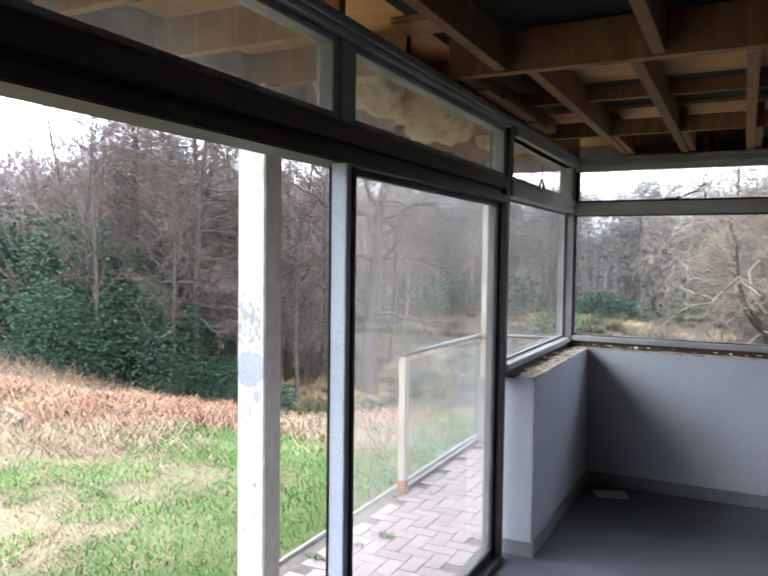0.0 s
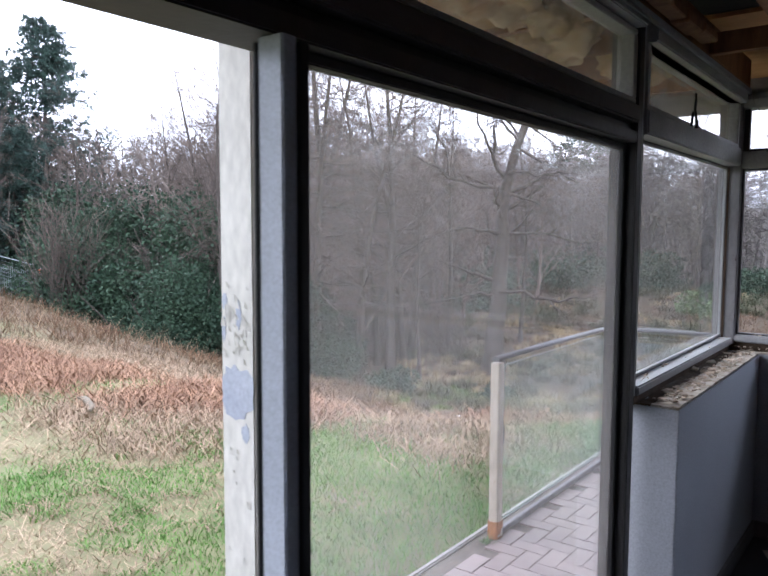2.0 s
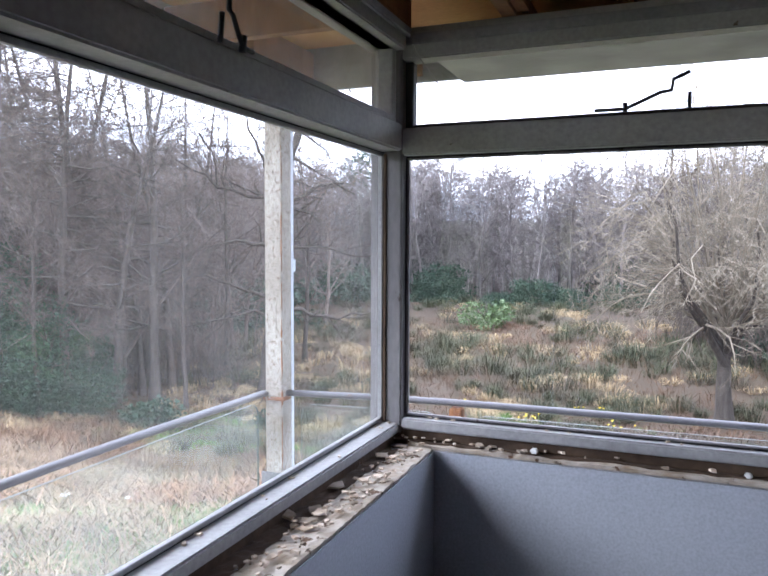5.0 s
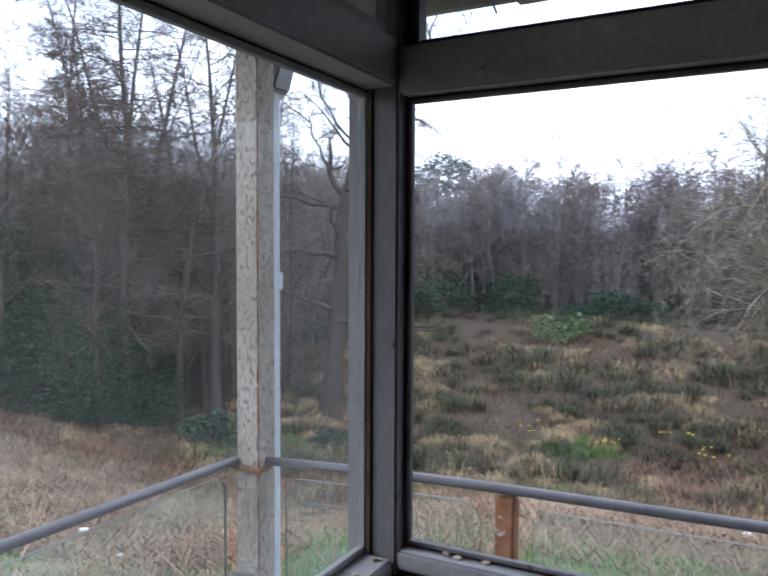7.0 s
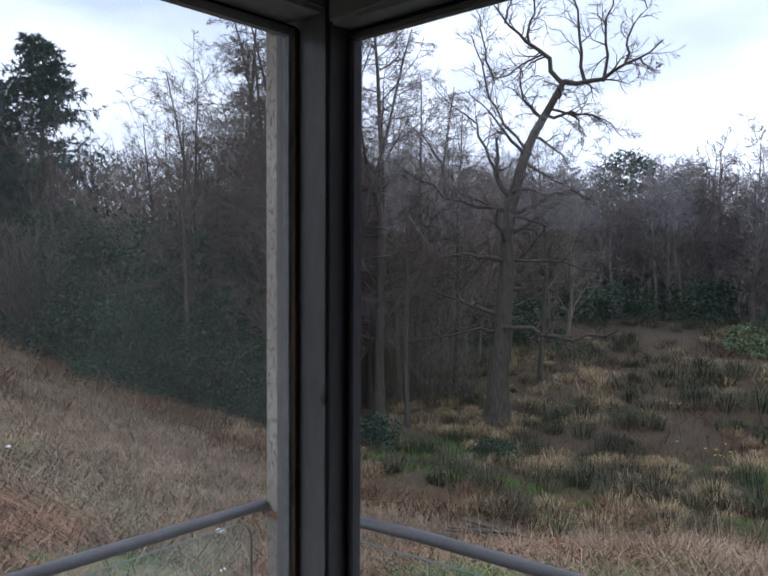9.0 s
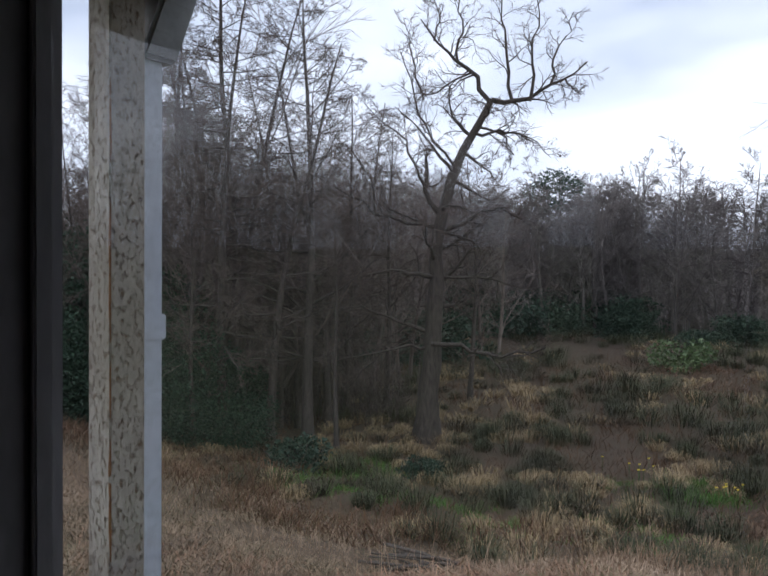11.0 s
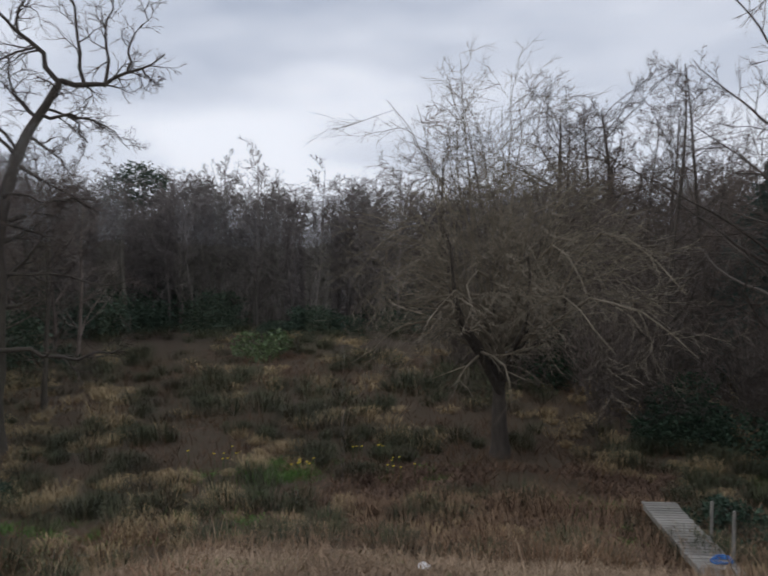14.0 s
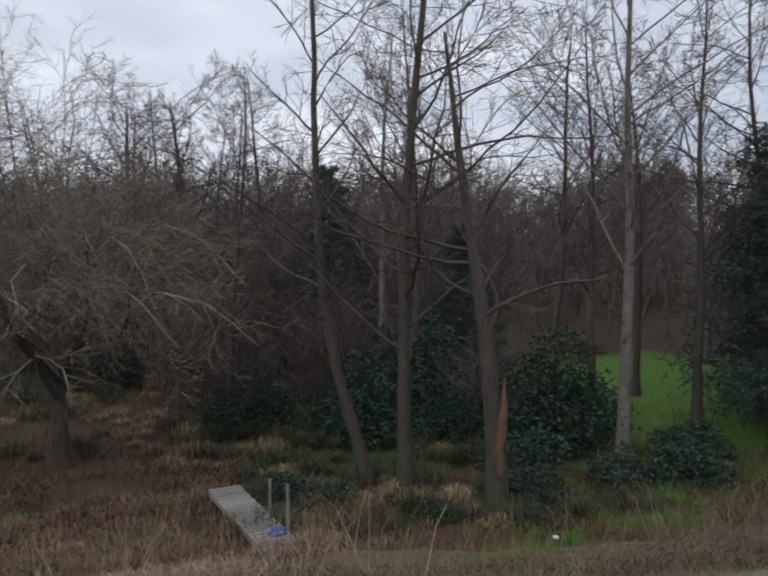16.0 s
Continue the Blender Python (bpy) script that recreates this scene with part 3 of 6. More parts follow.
def west_glazing():
    w = thing("window_1", "", "window", kind="structure")
    X0, X1, G = -0.245, -0.145, -0.2
    # mullions
    for y in (-5.26, -3.5):
        m = part("mullion", slab((-0.18, y - 0.031, 0.0), (-0.122, y + 0.003, 1.993), 0.003), M["alu"], w)
        part("gasket", slab((-0.14, y + 0.004, 0.031), (-0.116, y + 0.026, 1.985), 0.002), M["black"], m)
        part("gasket", slab((-0.187, y - 0.035, 0.031), (-0.181, y - 0.025, 1.985), 0.002), M["black"], m)
        part("mullion", slab((-0.197, y - 0.031, 2.127), (-0.142, y + 0.035, 2.394), 0.004), M["frame"], w)
    part("mullion", slab((X0, -1.745, 0.0), (X1 + 0.002, -1.69, HEAD), 0.004), M["dark"], w, "black-brown door jamb")
    part("mullion", slab((X0, -1.689, 1.05), (X1 - 0.01, -1.635, HEAD - 0.002), 0.004), M["frame"], w)
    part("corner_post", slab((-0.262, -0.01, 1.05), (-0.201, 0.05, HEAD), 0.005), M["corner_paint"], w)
    # heads and bars
    part("door_track", slab((X0 - 0.02, -5.3, 1.994), (X1 + 0.004, -1.746, 2.035), 0.004), M["dark"], w)
    part("door_track", slab((X0 - 0.01, -5.3, 2.037), (X1 - 0.02, -1.746, 2.062), 0.003), M["black"], w)
    part("transom_bar", slab((X0, -5.3, 2.064), (X1 + 0.012, -1.746, 2.125), 0.006), M["brownbar"], w)
    part("transom_bar", slab((X0, -1.634, 2.037), (X1 + 0.006, -0.022, 2.13), 0.006), M["frame"], w)
    part("head_rail", slab((X0, -5.3, 2.395), (X1 + 0.03, -1.746, HEAD), 0.005), M["frame"], w)
    part("head_rail", slab((X0, -1.634, 2.37), (X1 + 0.03, -0.05, HEAD), 0.005), M["frame"], w)
    part("head_strip", slab((X1 + 0.032, -5.3, 2.41), (X1 + 0.05, -0.05, 2.44), 0.004), M["skirt"], w)
    part("sill_rail", slab((X0, -1.634, 1.05), (X1, -0.022, 1.087), 0.006), M["frame"], w, "flaking white window sill")
    part("threshold", slab((X0 - 0.03, -5.3, -0.02), (X1 + 0.02, -1.746, 0.03), 0.004), M["dark"], w)
    # upper lights, with their own sashes
    for a, b in ((-5.2, -3.54), (-3.46, -1.75), (-1.63, -0.055)):
        z0, z1 = (2.13, 2.39)
        for q in ((a, b, z0, z0 + 0.02), (a, b, z1 - 0.02, z1), (a, a + 0.035, z0 + 0.02, z1 - 0.02), (b - 0.035, b, z0 + 0.02, z1 - 0.02)):
            part("sash", slab((G - 0.012, q[0], q[2]), (X1 - 0.004, q[1], q[3]), 0.003), M["frame"], w)
        part("pane", slab((G - 0.003, a + 0.036, z0 + 0.021), (G + 0.003, b - 0.036, z1 - 0.021)), M["pane_dirty"], w)
    # fixed light over the low wall
    part("pane", slab((-0.237, -1.633, 1.089), (-0.231, -0.012, 2.036)), M["pane"], w)
    beading(w, "bead", "x", -0.232, -1.633, -0.012, 1.0875, 2.0365, 0.014, M["frame"])
    beading(w, "gasket", "x", -0.232, -1.6325, -0.0125, 1.088, 2.036, 0.005, M["black"], 0.019)
    part("corner_joint", slab((-0.208, -0.026, 1.05), (-0.196, -0.019, 2.03), 0.002), M["dirt"], w, "rust-brown open joint down the corner")
    stay(w, (X1 + 0.02, -1.02, 2.135), (0, -0.45, 0), (0.1, 0, 1.0))
    # sliding leaf
    d = thing("door_1", "", "door", kind="structure")
    for y0, y1 in ((-1.775, -1.747), (-3.463, -3.44)):
        part("stile", slab((-0.215, y0, 0.031), (-0.178, y1, 1.993), 0.003), M["black"], d)
    part("rail", slab((-0.215, -3.439, 0.031), (-0.178, -1.776, 0.075), 0.003), M["dark"], d)
    part("rail", slab((-0.215, -3.439, 1.972), (-0.178, -1.776, 1.993), 0.003), M["dark"], d)
    part("pane", slab((-0.2, -3.439, 0.076), (-0.194, -1.776, 1.971)), M["pane_dirty"], d)
    part("latch", slab((-0.177, -3.452, 1.84), (-0.168, -3.441, 1.86), 0.003), M["alu"], d)


def north_glazing():
    w = thing("window_2", "", "window", kind="structure")
    Y0, Y1, G = -0.018, 0.055, 0.035
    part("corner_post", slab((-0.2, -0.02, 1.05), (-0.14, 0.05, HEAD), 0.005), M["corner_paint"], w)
    xs = (-0.139, 1.75, 3.5, EAST)
    for x in xs[1:3]:
        part("mullion", slab((x - 0.035, Y0, 1.05), (x + 0.035, Y1, HEAD), 0.004), M["frame"], w)
    for a, b in zip(xs, xs[1:]):
        a, b = a + (0.035 if a > 0 else 0.0), b - (0.035 if b < EAST else 0.0)
        part("sill_rail", slab((a, Y0 - 0.004, 1.065), (b, Y1, 1.104), 0.006), M["frame"], w, "flaking white window sill")
        part("transom_bar", slab((a, Y0 - 0.006, 2.022), (b, Y1, 2.115), 0.006), M["frame"], w)
        part("head_rail", slab((a, Y0 - 0.01, 2.345), (b, Y1, HEAD), 0.005), M["frame"], w)
        part("head_strip", slab((a, Y0 - 0.026, 2.39), (b, Y0 - 0.012, 2.425), 0.003), M["skirt"], w)
        part("pane", slab((a + 0.001, G - 0.003, 1.1055), (b - 0.001, G + 0.003, 2.021)), M["pane_clean"], w)
        # beads coloured as dark as the corner post so their lit undersides stay dim
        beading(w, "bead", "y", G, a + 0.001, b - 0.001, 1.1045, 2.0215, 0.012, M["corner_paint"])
        beading(w, "gasket", "y", G, a + 0.0015, b - 0.0015, 1.105, 2.021, 0.005, M["black"], 0.019)
        part("pane", slab((a + 0.03, G - 0.003, 2.117), (b - 0.03, G + 0.003, 2.344)), M["pane"], w)
        for q in ((a + 0.001, a + 0.03), (b - 0.03, b - 0.001)):
            part("sash", slab((q[0], G - 0.03, 2.117), (q[1], G + 0.01, 2.344), 0.003), M["dark"], w)
        part("sash", slab((a + 0.031, G - 0.03, 2.1165), (b - 0.031, G - 0.004, 2.13), 0.003), M["dark"], w)
    stay(w, (0.57, Y0 - 0.02, 2.13), (1, 0, 0), (0, -0.15, 0.75))


def rubble():
    rng = random.Random(21)
    bm = bmesh.new()

    def flake(x, y, z, s):
        k = rng.randint(4, 6)
        a0 = rng.uniform(0, 6)
        tilt = Euler((rng.uniform(-0.15, 0.15), rng.uniform(-0.15, 0.15), 0)).to_matrix()
        ring = [Vector((math.cos(a0 + i * math.tau / k) * s * rng.uniform(0.5, 1.2), math.sin(a0 + i * math.tau / k) * s * rng.uniform(0.5, 1.2), 0)) for i in range(k)]
        h = rng.uniform(0.002, 0.006)
        lo = [bm.verts.new(tilt @ v + Vector((x, y, z))) for v in ring]
        hi = [bm.verts.new(tilt @ (v * 0.9 + Vector((0, 0, h))) + Vector((x, y, z))) for v in ring]
        bm.faces.new(hi)
        bm.faces.new(lo[::-1])
        for i in range(k):
            bm.faces.new((lo[i], lo[(i + 1) % k], hi[(i + 1) % k], hi[i]))

    for _ in range(14):
        flake(rng.uniform(-0.15, -0.05), rng.uniform(-1.55, -0.1), 1.028, rng.uniform(0.015, 0.035))
    for _ in range(190):
        flake(-0.115 + 0.1 * rng.random() ** 0.7, rng.uniform(-1.58, -0.06), 1.03 + rng.uniform(0, 0.008), rng.uniform(0.003, 0.011) * rng.choice((0.6, 1, 1.6)))
    for _ in range(36):
        flake(rng.uniform(-0.15, 2.0) if rng.random() < 0.5 else rng.uniform(-0.15, 0.5), rng.uniform(-0.05, -0.015), 1.035 + rng.uniform(0, 0.01), rng.uniform(0.005, 0.018))
    for _ in range(22):
        flake(-0.16 + rng.uniform(-0.05, 0.0), rng.uniform(-1.6, -0.02), 1.089, rng.uniform(0.003, 0.01))
    for _ in range(16):
        flake(rng.uniform(-0.1, 1.4), rng.uniform(-0.01, 0.025), 1.106, rng.uniform(0.004, 0.012))
    tagged(part("plaster_rubble", bm, M["chip"]), "crumbled plaster and mortar chips lying on the wall head", "rubble", kind="stuff")
    for x, y, s in ((0.32, -0.03, 0.015), (0.95, -0.035, 0.013)):
        tagged(part("setting_block", slab((x, y - 0.012, 1.034), (x + s * 1.6, y + 0.014, 1.034 + s), 0.004), M["litter"]), "small white packing block under the window frame", "block", "packing blocks")
    bm = slab((-0.09, -0.09, 0.0), (0.13, 0.08, 0.004), 0.001)
    bmesh.ops.rotate(bm, verts=bm.verts, cent=(0, 0, 0), matrix=Matrix.Rotation(0.4, 3, "Z"))
    bmesh.ops.translate(bm, verts=bm.verts, vec=(0.2, -0.28, 0.002))
    tagged(part("paper_sheet", bm, M["paper"]), "discarded beige sheet of card lying on the floor", "paper")
    bm = pipe([(-0.1, -0.06, 2.44), (-0.08, -0.06, 2.36), (0.0, -0.07, 2.25), (0.05, -0.07, 2.2), (0.08, -0.075, 2.13)], 0.002, 4)
    tagged(part("loose_cable", bm, M["gutter"]), "thin loose cable dangling from the ceiling corner", "cable")


def terrace():
    t = tagged(part("pavement", slab((-1.2, SOUTH, -0.3), (-0.262, 0.93, -0.012)), M["joint"]), kind="structure")
    tagged(part("pavement_north", slab((-0.261, 0.201, -0.3), (EAST, 0.93, -0.012)), M["joint"]), kind="structure")
    edge = slab((-1.235, SOUTH, -0.3), (-1.201, 0.96, 0.004), 0.008)
    slab((-1.201, 0.931, -0.3), (EAST, 0.96, 0.004), 0.008, edge)
    tagged(part("kerb", edge, M["concrete"]), kind="structure")
    # herringbone of long pavers
    L, W = 0.2, 0.1
    bmx, bmy = slab((0.0018, 0.0018, -0.04), (L - 0.0018, W - 0.0018, 0.0), 0.002), slab((0.0018, 0.0018, -0.04), (W - 0.0018, L - 0.0018, 0.0), 0.002)
    first = {0: part("paver", bmx, M["paver"], t), 1: part("paver", bmy, M["paver"], t)}
    rest = bmesh.new()
    used = set()
    rng = random.Random(2)
    for j in range(-95, 12):
        for i in range(-16, 64):
            k = (i - j) % 4
            if k not in (0, 3):
                continue
            x, y = i * W, j * W
            w, h = (L, W) if k == 0 else (W, L)
            if not (x >= -1.2 and (x + w <= -0.26 or y >= 0.2) and x + w <= EAST and y >= SOUTH and y + h <= 0.935):
                continue
            if x < -0.2 and y > -2.9:
                if k in used:
                    o = first[k // 3].copy()
                    scene.collection.objects.link(o)
                else:
                    o = first[k // 3]
                    used.add(k)
                o.location = (x, y, rng.uniform(-0.0015, 0.001))
            elif y > -5 and x < 2.5:
                slab((x + 0.003, y + 0.003, -0.04), (x + w - 0.003, y + h - 0.003, rng.uniform(-0.0015, 0.001)), 0, rest)
    tagged(part("paver_field", rest, M["paver"], t), kind="stuff")


def eave_posts():
    p = thing("square_post", "square post in badly peeling cream paint, grey undercoat showing", "post", "posts under the eave")
    x0, x1, y0, y1 = -1.085, -0.93, -2.865, -2.73
    part("shaft", slab((x0, y0, 0.0), (x1, y1, HEAD + 0.02), 0.006), M["post_cream"], p)
    rng = random.Random(5)
    flakes = bmesh.new()
    for _ in range(46):
        # small curled tongues of paint on the face that looks south
        z, q = rng.choice((rng.uniform(0.1, 1.08), rng.uniform(1.25, 1.5), rng.uniform(1.25, 1.5))), rng.uniform(0.006, 0.017)
        x = rng.uniform(x0 + 0.012, x1 - 0.022)
        tongue = [flakes.verts.new((x + dx * q, y0 - dy, z + dz * q)) for dx, dy, dz in ((-0.8, 0.001, 0.1), (0.7, 0.001, 0.0), (0.5, 0.004, 1.3), (-0.5, 0.004, 1.1), (0.2, rng.uniform(0.006, 0.012), 2.3))]
        flakes.faces.new(tongue[:4])
        flakes.faces.new((tongue[3], tongue[2], tongue[4]))
    part("peeling_paint", flakes, M["post_cream"], p)["kind"] = "stuff"
    bare = bmesh.new()
    for cx, cz, rx, rz in ((-1.01, 1.165, 0.09, 0.085), (-0.972, 1.035, 0.02, 0.03), (-1.0, 1.41, 0.014, 0.045), (-1.065, 1.45, 0.012, 0.03), (-1.07, 1.36, 0.01, 0.04)):
        n = 26
        ring = [bare.verts.new((min(max(cx + math.cos(i * math.tau / n) * rx * rng.uniform(0.75, 1.15), x0 + 0.004), x1 - 0.004), y0 - 0.0012, cz + math.sin(i * math.tau / n) * rz * rng.uniform(0.78, 1.15))) for i in range(n)]
        back = [bare.verts.new(v.co + Vector((0, 0.002, 0))) for v in ring]
        bare.faces.new(ring)
        for i in range(n):
            bare.faces.new((ring[i], back[i], back[(i + 1) % n], ring[(i + 1) % n]))
    part("bare_patch", bare, M["undercoat"], p, "bare grey patch where the paint has gone")

    c = thing("square_post", "rusting square corner post with flaking cream paint", "post", "posts under the eave")
    x0, x1, y0, y1 = -1.094, -1.0, 0.638, 0.733
    part("shaft", slab((x0, y0, 0.0), (x1, y1, HEAD), 0.004), M["post_rust"], c)
    for z, h, r in ((0.62, 0.26, 0.0035), (0.93, 0.08, 0.006), (1.06, 0.3, 0.0045), (1.4, 0.14, 0.003), (1.58, 0.34, 0.004), (2.0, 0.2, 0.003)):
        part("rust_streak", pipe([(x1 - 0.003 + rng.uniform(-0.002, 0.001), y0 + 0.003, z + h * k / 4) for k in range(5)], [r * 0.3, r, r * 0.8, r, r * 0.2], 6), M["rust"], c, "rust bleeding along the corner")
    part("base_plate", slab((x0 - 0.02, y0 - 0.012, 0.0), (x1 + 0.05, y0 - 0.002, 0.6), 0.004), M["gutter"], c, "grimy grey plate at the foot")
    part("bracket", slab((x0 - 0.01, y0 - 0.01, 0.955), (x1 + 0.012, y1 - 0.03, 0.972), 0.003), M["rust"], c)

    d = thing("downpipe", "square white plastic downpipe fixed beside the corner post", "downpipe")
    part("tube", slab((-1.088, 0.737, 0.0), (-1.024, 0.802, 2.28), 0.006), M["upvc"], d)
    part("clip", slab((-1.094, 0.734, 1.575), (-1.017, 0.808, 1.64), 0.004), M["upvc"], d)
    bm = slab((-1.1, 0.728, 2.27), (-1.0, 0.83, 2.36), 0.01)
    for v in bm.verts:
        if v.co.z > 2.31:
            v.co.y += 0.06
            v.co.x += 0.01
            v.co.z += 0.11
    part("offset_bend", bm, M["gutter"], d, "grimy grey offset bend")
    g = bmesh.new()
    # an open half-round trough along the eave
    for a, b in (((-1.2, SOUTH), (-1.2, 0.85)), ((-1.2, 0.85), (EAST, 0.85))):
        along = Vector((b[0] - a[0], b[1] - a[1], 0)).normalized()
        side = Vector((-along.y, along.x, 0))
        rows = []
        for end in (a, b):
            rows.append([g.verts.new(Vector((end[0], end[1], 2.53)) + side * 0.05 * math.cos(math.pi * k / 8) + Vector((0, 0, -0.055 * math.sin(math.pi * k / 8)))) for k in range(9)])
        for k in range(8):
            g.faces.new((rows[0][k], rows[0][k + 1], rows[1][k + 1], rows[1][k]))
    bmesh.ops.solidify(g, geom=g.faces[:], thickness=0.004)
    tagged(part("gutter", g, M["gutter"]), "grey plastic gutter along the eave", "gutter")


def glass_panel(length, z0, z1, r=0.06, t=0.005):
    """A sheet along x with rounded corners and a darker cut edge."""
    bm = bmesh.new()
    ring = []
    for cx, cz, a0 in ((length - r, z1 - r, 0), (r, z1 - r, 90), (r, z0 + r, 180), (length - r, z0 + r, 270)):
        ring += [(cx + r * math.cos(radians(a0 + k * 18)), cz + r * math.sin(radians(a0 + k * 18))) for k in range(6)]
    sides = [[bm.verts.new((x, y, z)) for x, z in ring] for y in (-t, t)]
    bm.faces.new(sides[0])
    bm.faces.new(sides[1][::-1])
    n = len(ring)
    for i in range(n):
        bm.faces.new((sides[0][i], sides[1][i], sides[1][(i + 1) % n], sides[0][(i + 1) % n])).material_index = 1
    return bm


def balustrade():
    w = thing("balustrade", "glass balustrade with a grey handrail and rusty posts", "balustrade", "balustrades of the terrace")
    part("handrail", pipe([(-1.115, -0.975, 0.99), (-1.115, -0.2, 0.99), (-1.1, 0.636, 0.985)], 0.024, 10, flat=0.62), M["rail"], w)
    s = part("post", slab((-1.14, -0.985, 0.0), (-1.085, -0.925, 0.97), 0.006), M["post_tan"], w, "flaking cream steel post, rusty at its foot")
    part("foot_rust", slab((-1.144, -0.989, -0.005), (-1.081, -0.921, 0.1), 0.006), M["rust"], s)
    part("clamp", slab((-1.13, -0.922, 0.5), (-1.1, -0.885, 0.62), 0.005), M["black"], s)
    bm = glass_panel(1.5, 0.075, 0.945)
    bm.transform(Matrix.Translation((-1.115, -0.9, 0)) @ Matrix.Rotation(math.pi / 2, 4, "Z"))
    part("pane", bm, [M["balglass"], M["glass_edge"]], w)
    part("bottom_rail", slab((-1.13, -0.92, 0.0), (-1.1, 0.634, 0.03), 0.004), M["rail"], w)
    n = thing("balustrade", "glass balustrade with a grey handrail and an orange rusted post", "balustrade", "balustrades of the terrace")
    part("handrail", pipe([(-1.0, 0.69, 0.985), (-0.6, 0.76, 0.985), (-0.2, 0.8, 0.985), (1.0, 0.85, 0.985), (EAST, 0.87, 0.985)], 0.024, 10, flat=0.62), M["rail"], n)
    for x, y in ((-0.17, 0.795), (1.65, 0.86), (3.5, 0.865), (5.2, 0.868)):
        part("post", slab((x - 0.03, y - 0.03, 0.0), (x + 0.03, y + 0.03, 0.965), 0.006), M["rust"], n, "orange rusted steel post")
    for (a, ya), (b, yb) in (((-0.93, 0.7), (-0.25, 0.79)), ((-0.09, 0.8), (1.57, 0.855)), ((1.73, 0.86), (3.42, 0.865)), ((3.58, 0.865), (5.12, 0.868))):
        bm = glass_panel(b - a, 0.08, 0.935)
        bmesh.ops.rotate(bm, verts=bm.verts, cent=(0, 0, 0), matrix=Matrix.Rotation(math.atan2(yb - ya, b - a), 3, "Z"))
        bmesh.ops.translate(bm, verts=bm.verts, vec=(a, ya, 0))
        part("pane", bm, [M["balglass"], M["glass_edge"]], n)


shell()
ceiling()
wool_batts()
west_glazing()
north_glazing()
rubble()
eave_posts()
balustrade()


# ---------------------------------------------------------------- ground
def ground():
    """One sheet, fine near the house and coarse towards the horizon."""
    u = np.linspace(-1, 1, 220)
    xs = np.sinh(u * 5.2) / np.sinh(5.2) * 900
    v = np.linspace(-1, 1, 250)
    ys = 6 + np.sinh(v * 5.2) / np.sinh(5.2) * 900
    X, Y = np.meshgrid(xs, ys)
    V = np.stack([X, Y, ground_z(X, Y)], -1).reshape(-1, 3)
    i = np.arange(len(ys) - 1)[:, None] * len(xs) + np.arange(len(xs) - 1)[None]
    F = np.stack([i, i + 1, i + 1 + len(xs), i + len(xs)], -1).reshape(-1, 4)
    tagged(raw("ground", V, F, M["ground"], smooth=True), kind="structure")


def blades(name, label, category, P, height, width, lean, mat, rng, droop=0.3):
    """Bent blades at the points P, each its own island of two quads."""
    n = len(P)
    h = height * rng.uniform(0.5, 1.4, n)
    a, b = rng.uniform(0, math.tau, n), rng.uniform(0, math.tau, n)
    lean = lean * rng.uniform(0.2, 1.6, n)
    side = np.stack([np.cos(b), np.sin(b), np.zeros(n)], 1) * (width * rng.uniform(0.6, 1.4, n))[:, None]
    out = np.stack([np.cos(a), np.sin(a), np.zeros(n)], 1)
    up = np.array([0, 0, 1.0])
    mid = P + up * (h * 0.6)[:, None] + out * (h * lean * 0.45)[:, None]
    tip = P + up * (h * (1 - droop * lean))[:, None] + out * (h * lean)[:, None]
    V = np.stack([P - side, P + side, mid + side * 0.7, mid - side * 0.7, tip + side * 0.12, tip - side * 0.12], 1).reshape(-1, 3)
    k = np.arange(n)[:, None] * 6
    F = np.concatenate([k + np.array([0, 1, 2, 3]), k + np.array([3, 2, 4, 5])])
    return tagged(raw(name, V, F, mat), label, category, kind="stuff")


def scatter(rng, n, x0, x1, y0, y1, keep=None):
    x, y = rng.uniform(x0, x1, n), rng.uniform(y0, y1, n)
    ok = ~((x > -1.26) & (y < 1.0))
    if keep is not None:
        ok &= keep(x, y)
    x, y = x[ok], y[ok]
    return np.stack([x, y, ground_z(x, y) - 0.01], 1)


def tufts(rng, n, per, x0, x1, y0, y1, spread, keep=None):
    C = scatter(rng, n, x0, x1, y0, y1, keep)
    k = rng.integers(per // 2, per, len(C))
    R = np.repeat(C, k, 0)
    s = np.repeat(rng.uniform(0.5, 1.4, len(C)) * spread, k)
    R[:, 0] += rng.normal(0, 1, len(R)) * s
    R[:, 1] += rng.normal(0, 1, len(R)) * s
    R[:, 2] = ground_z(R[:, 0], R[:, 1]) - 0.02
    return R


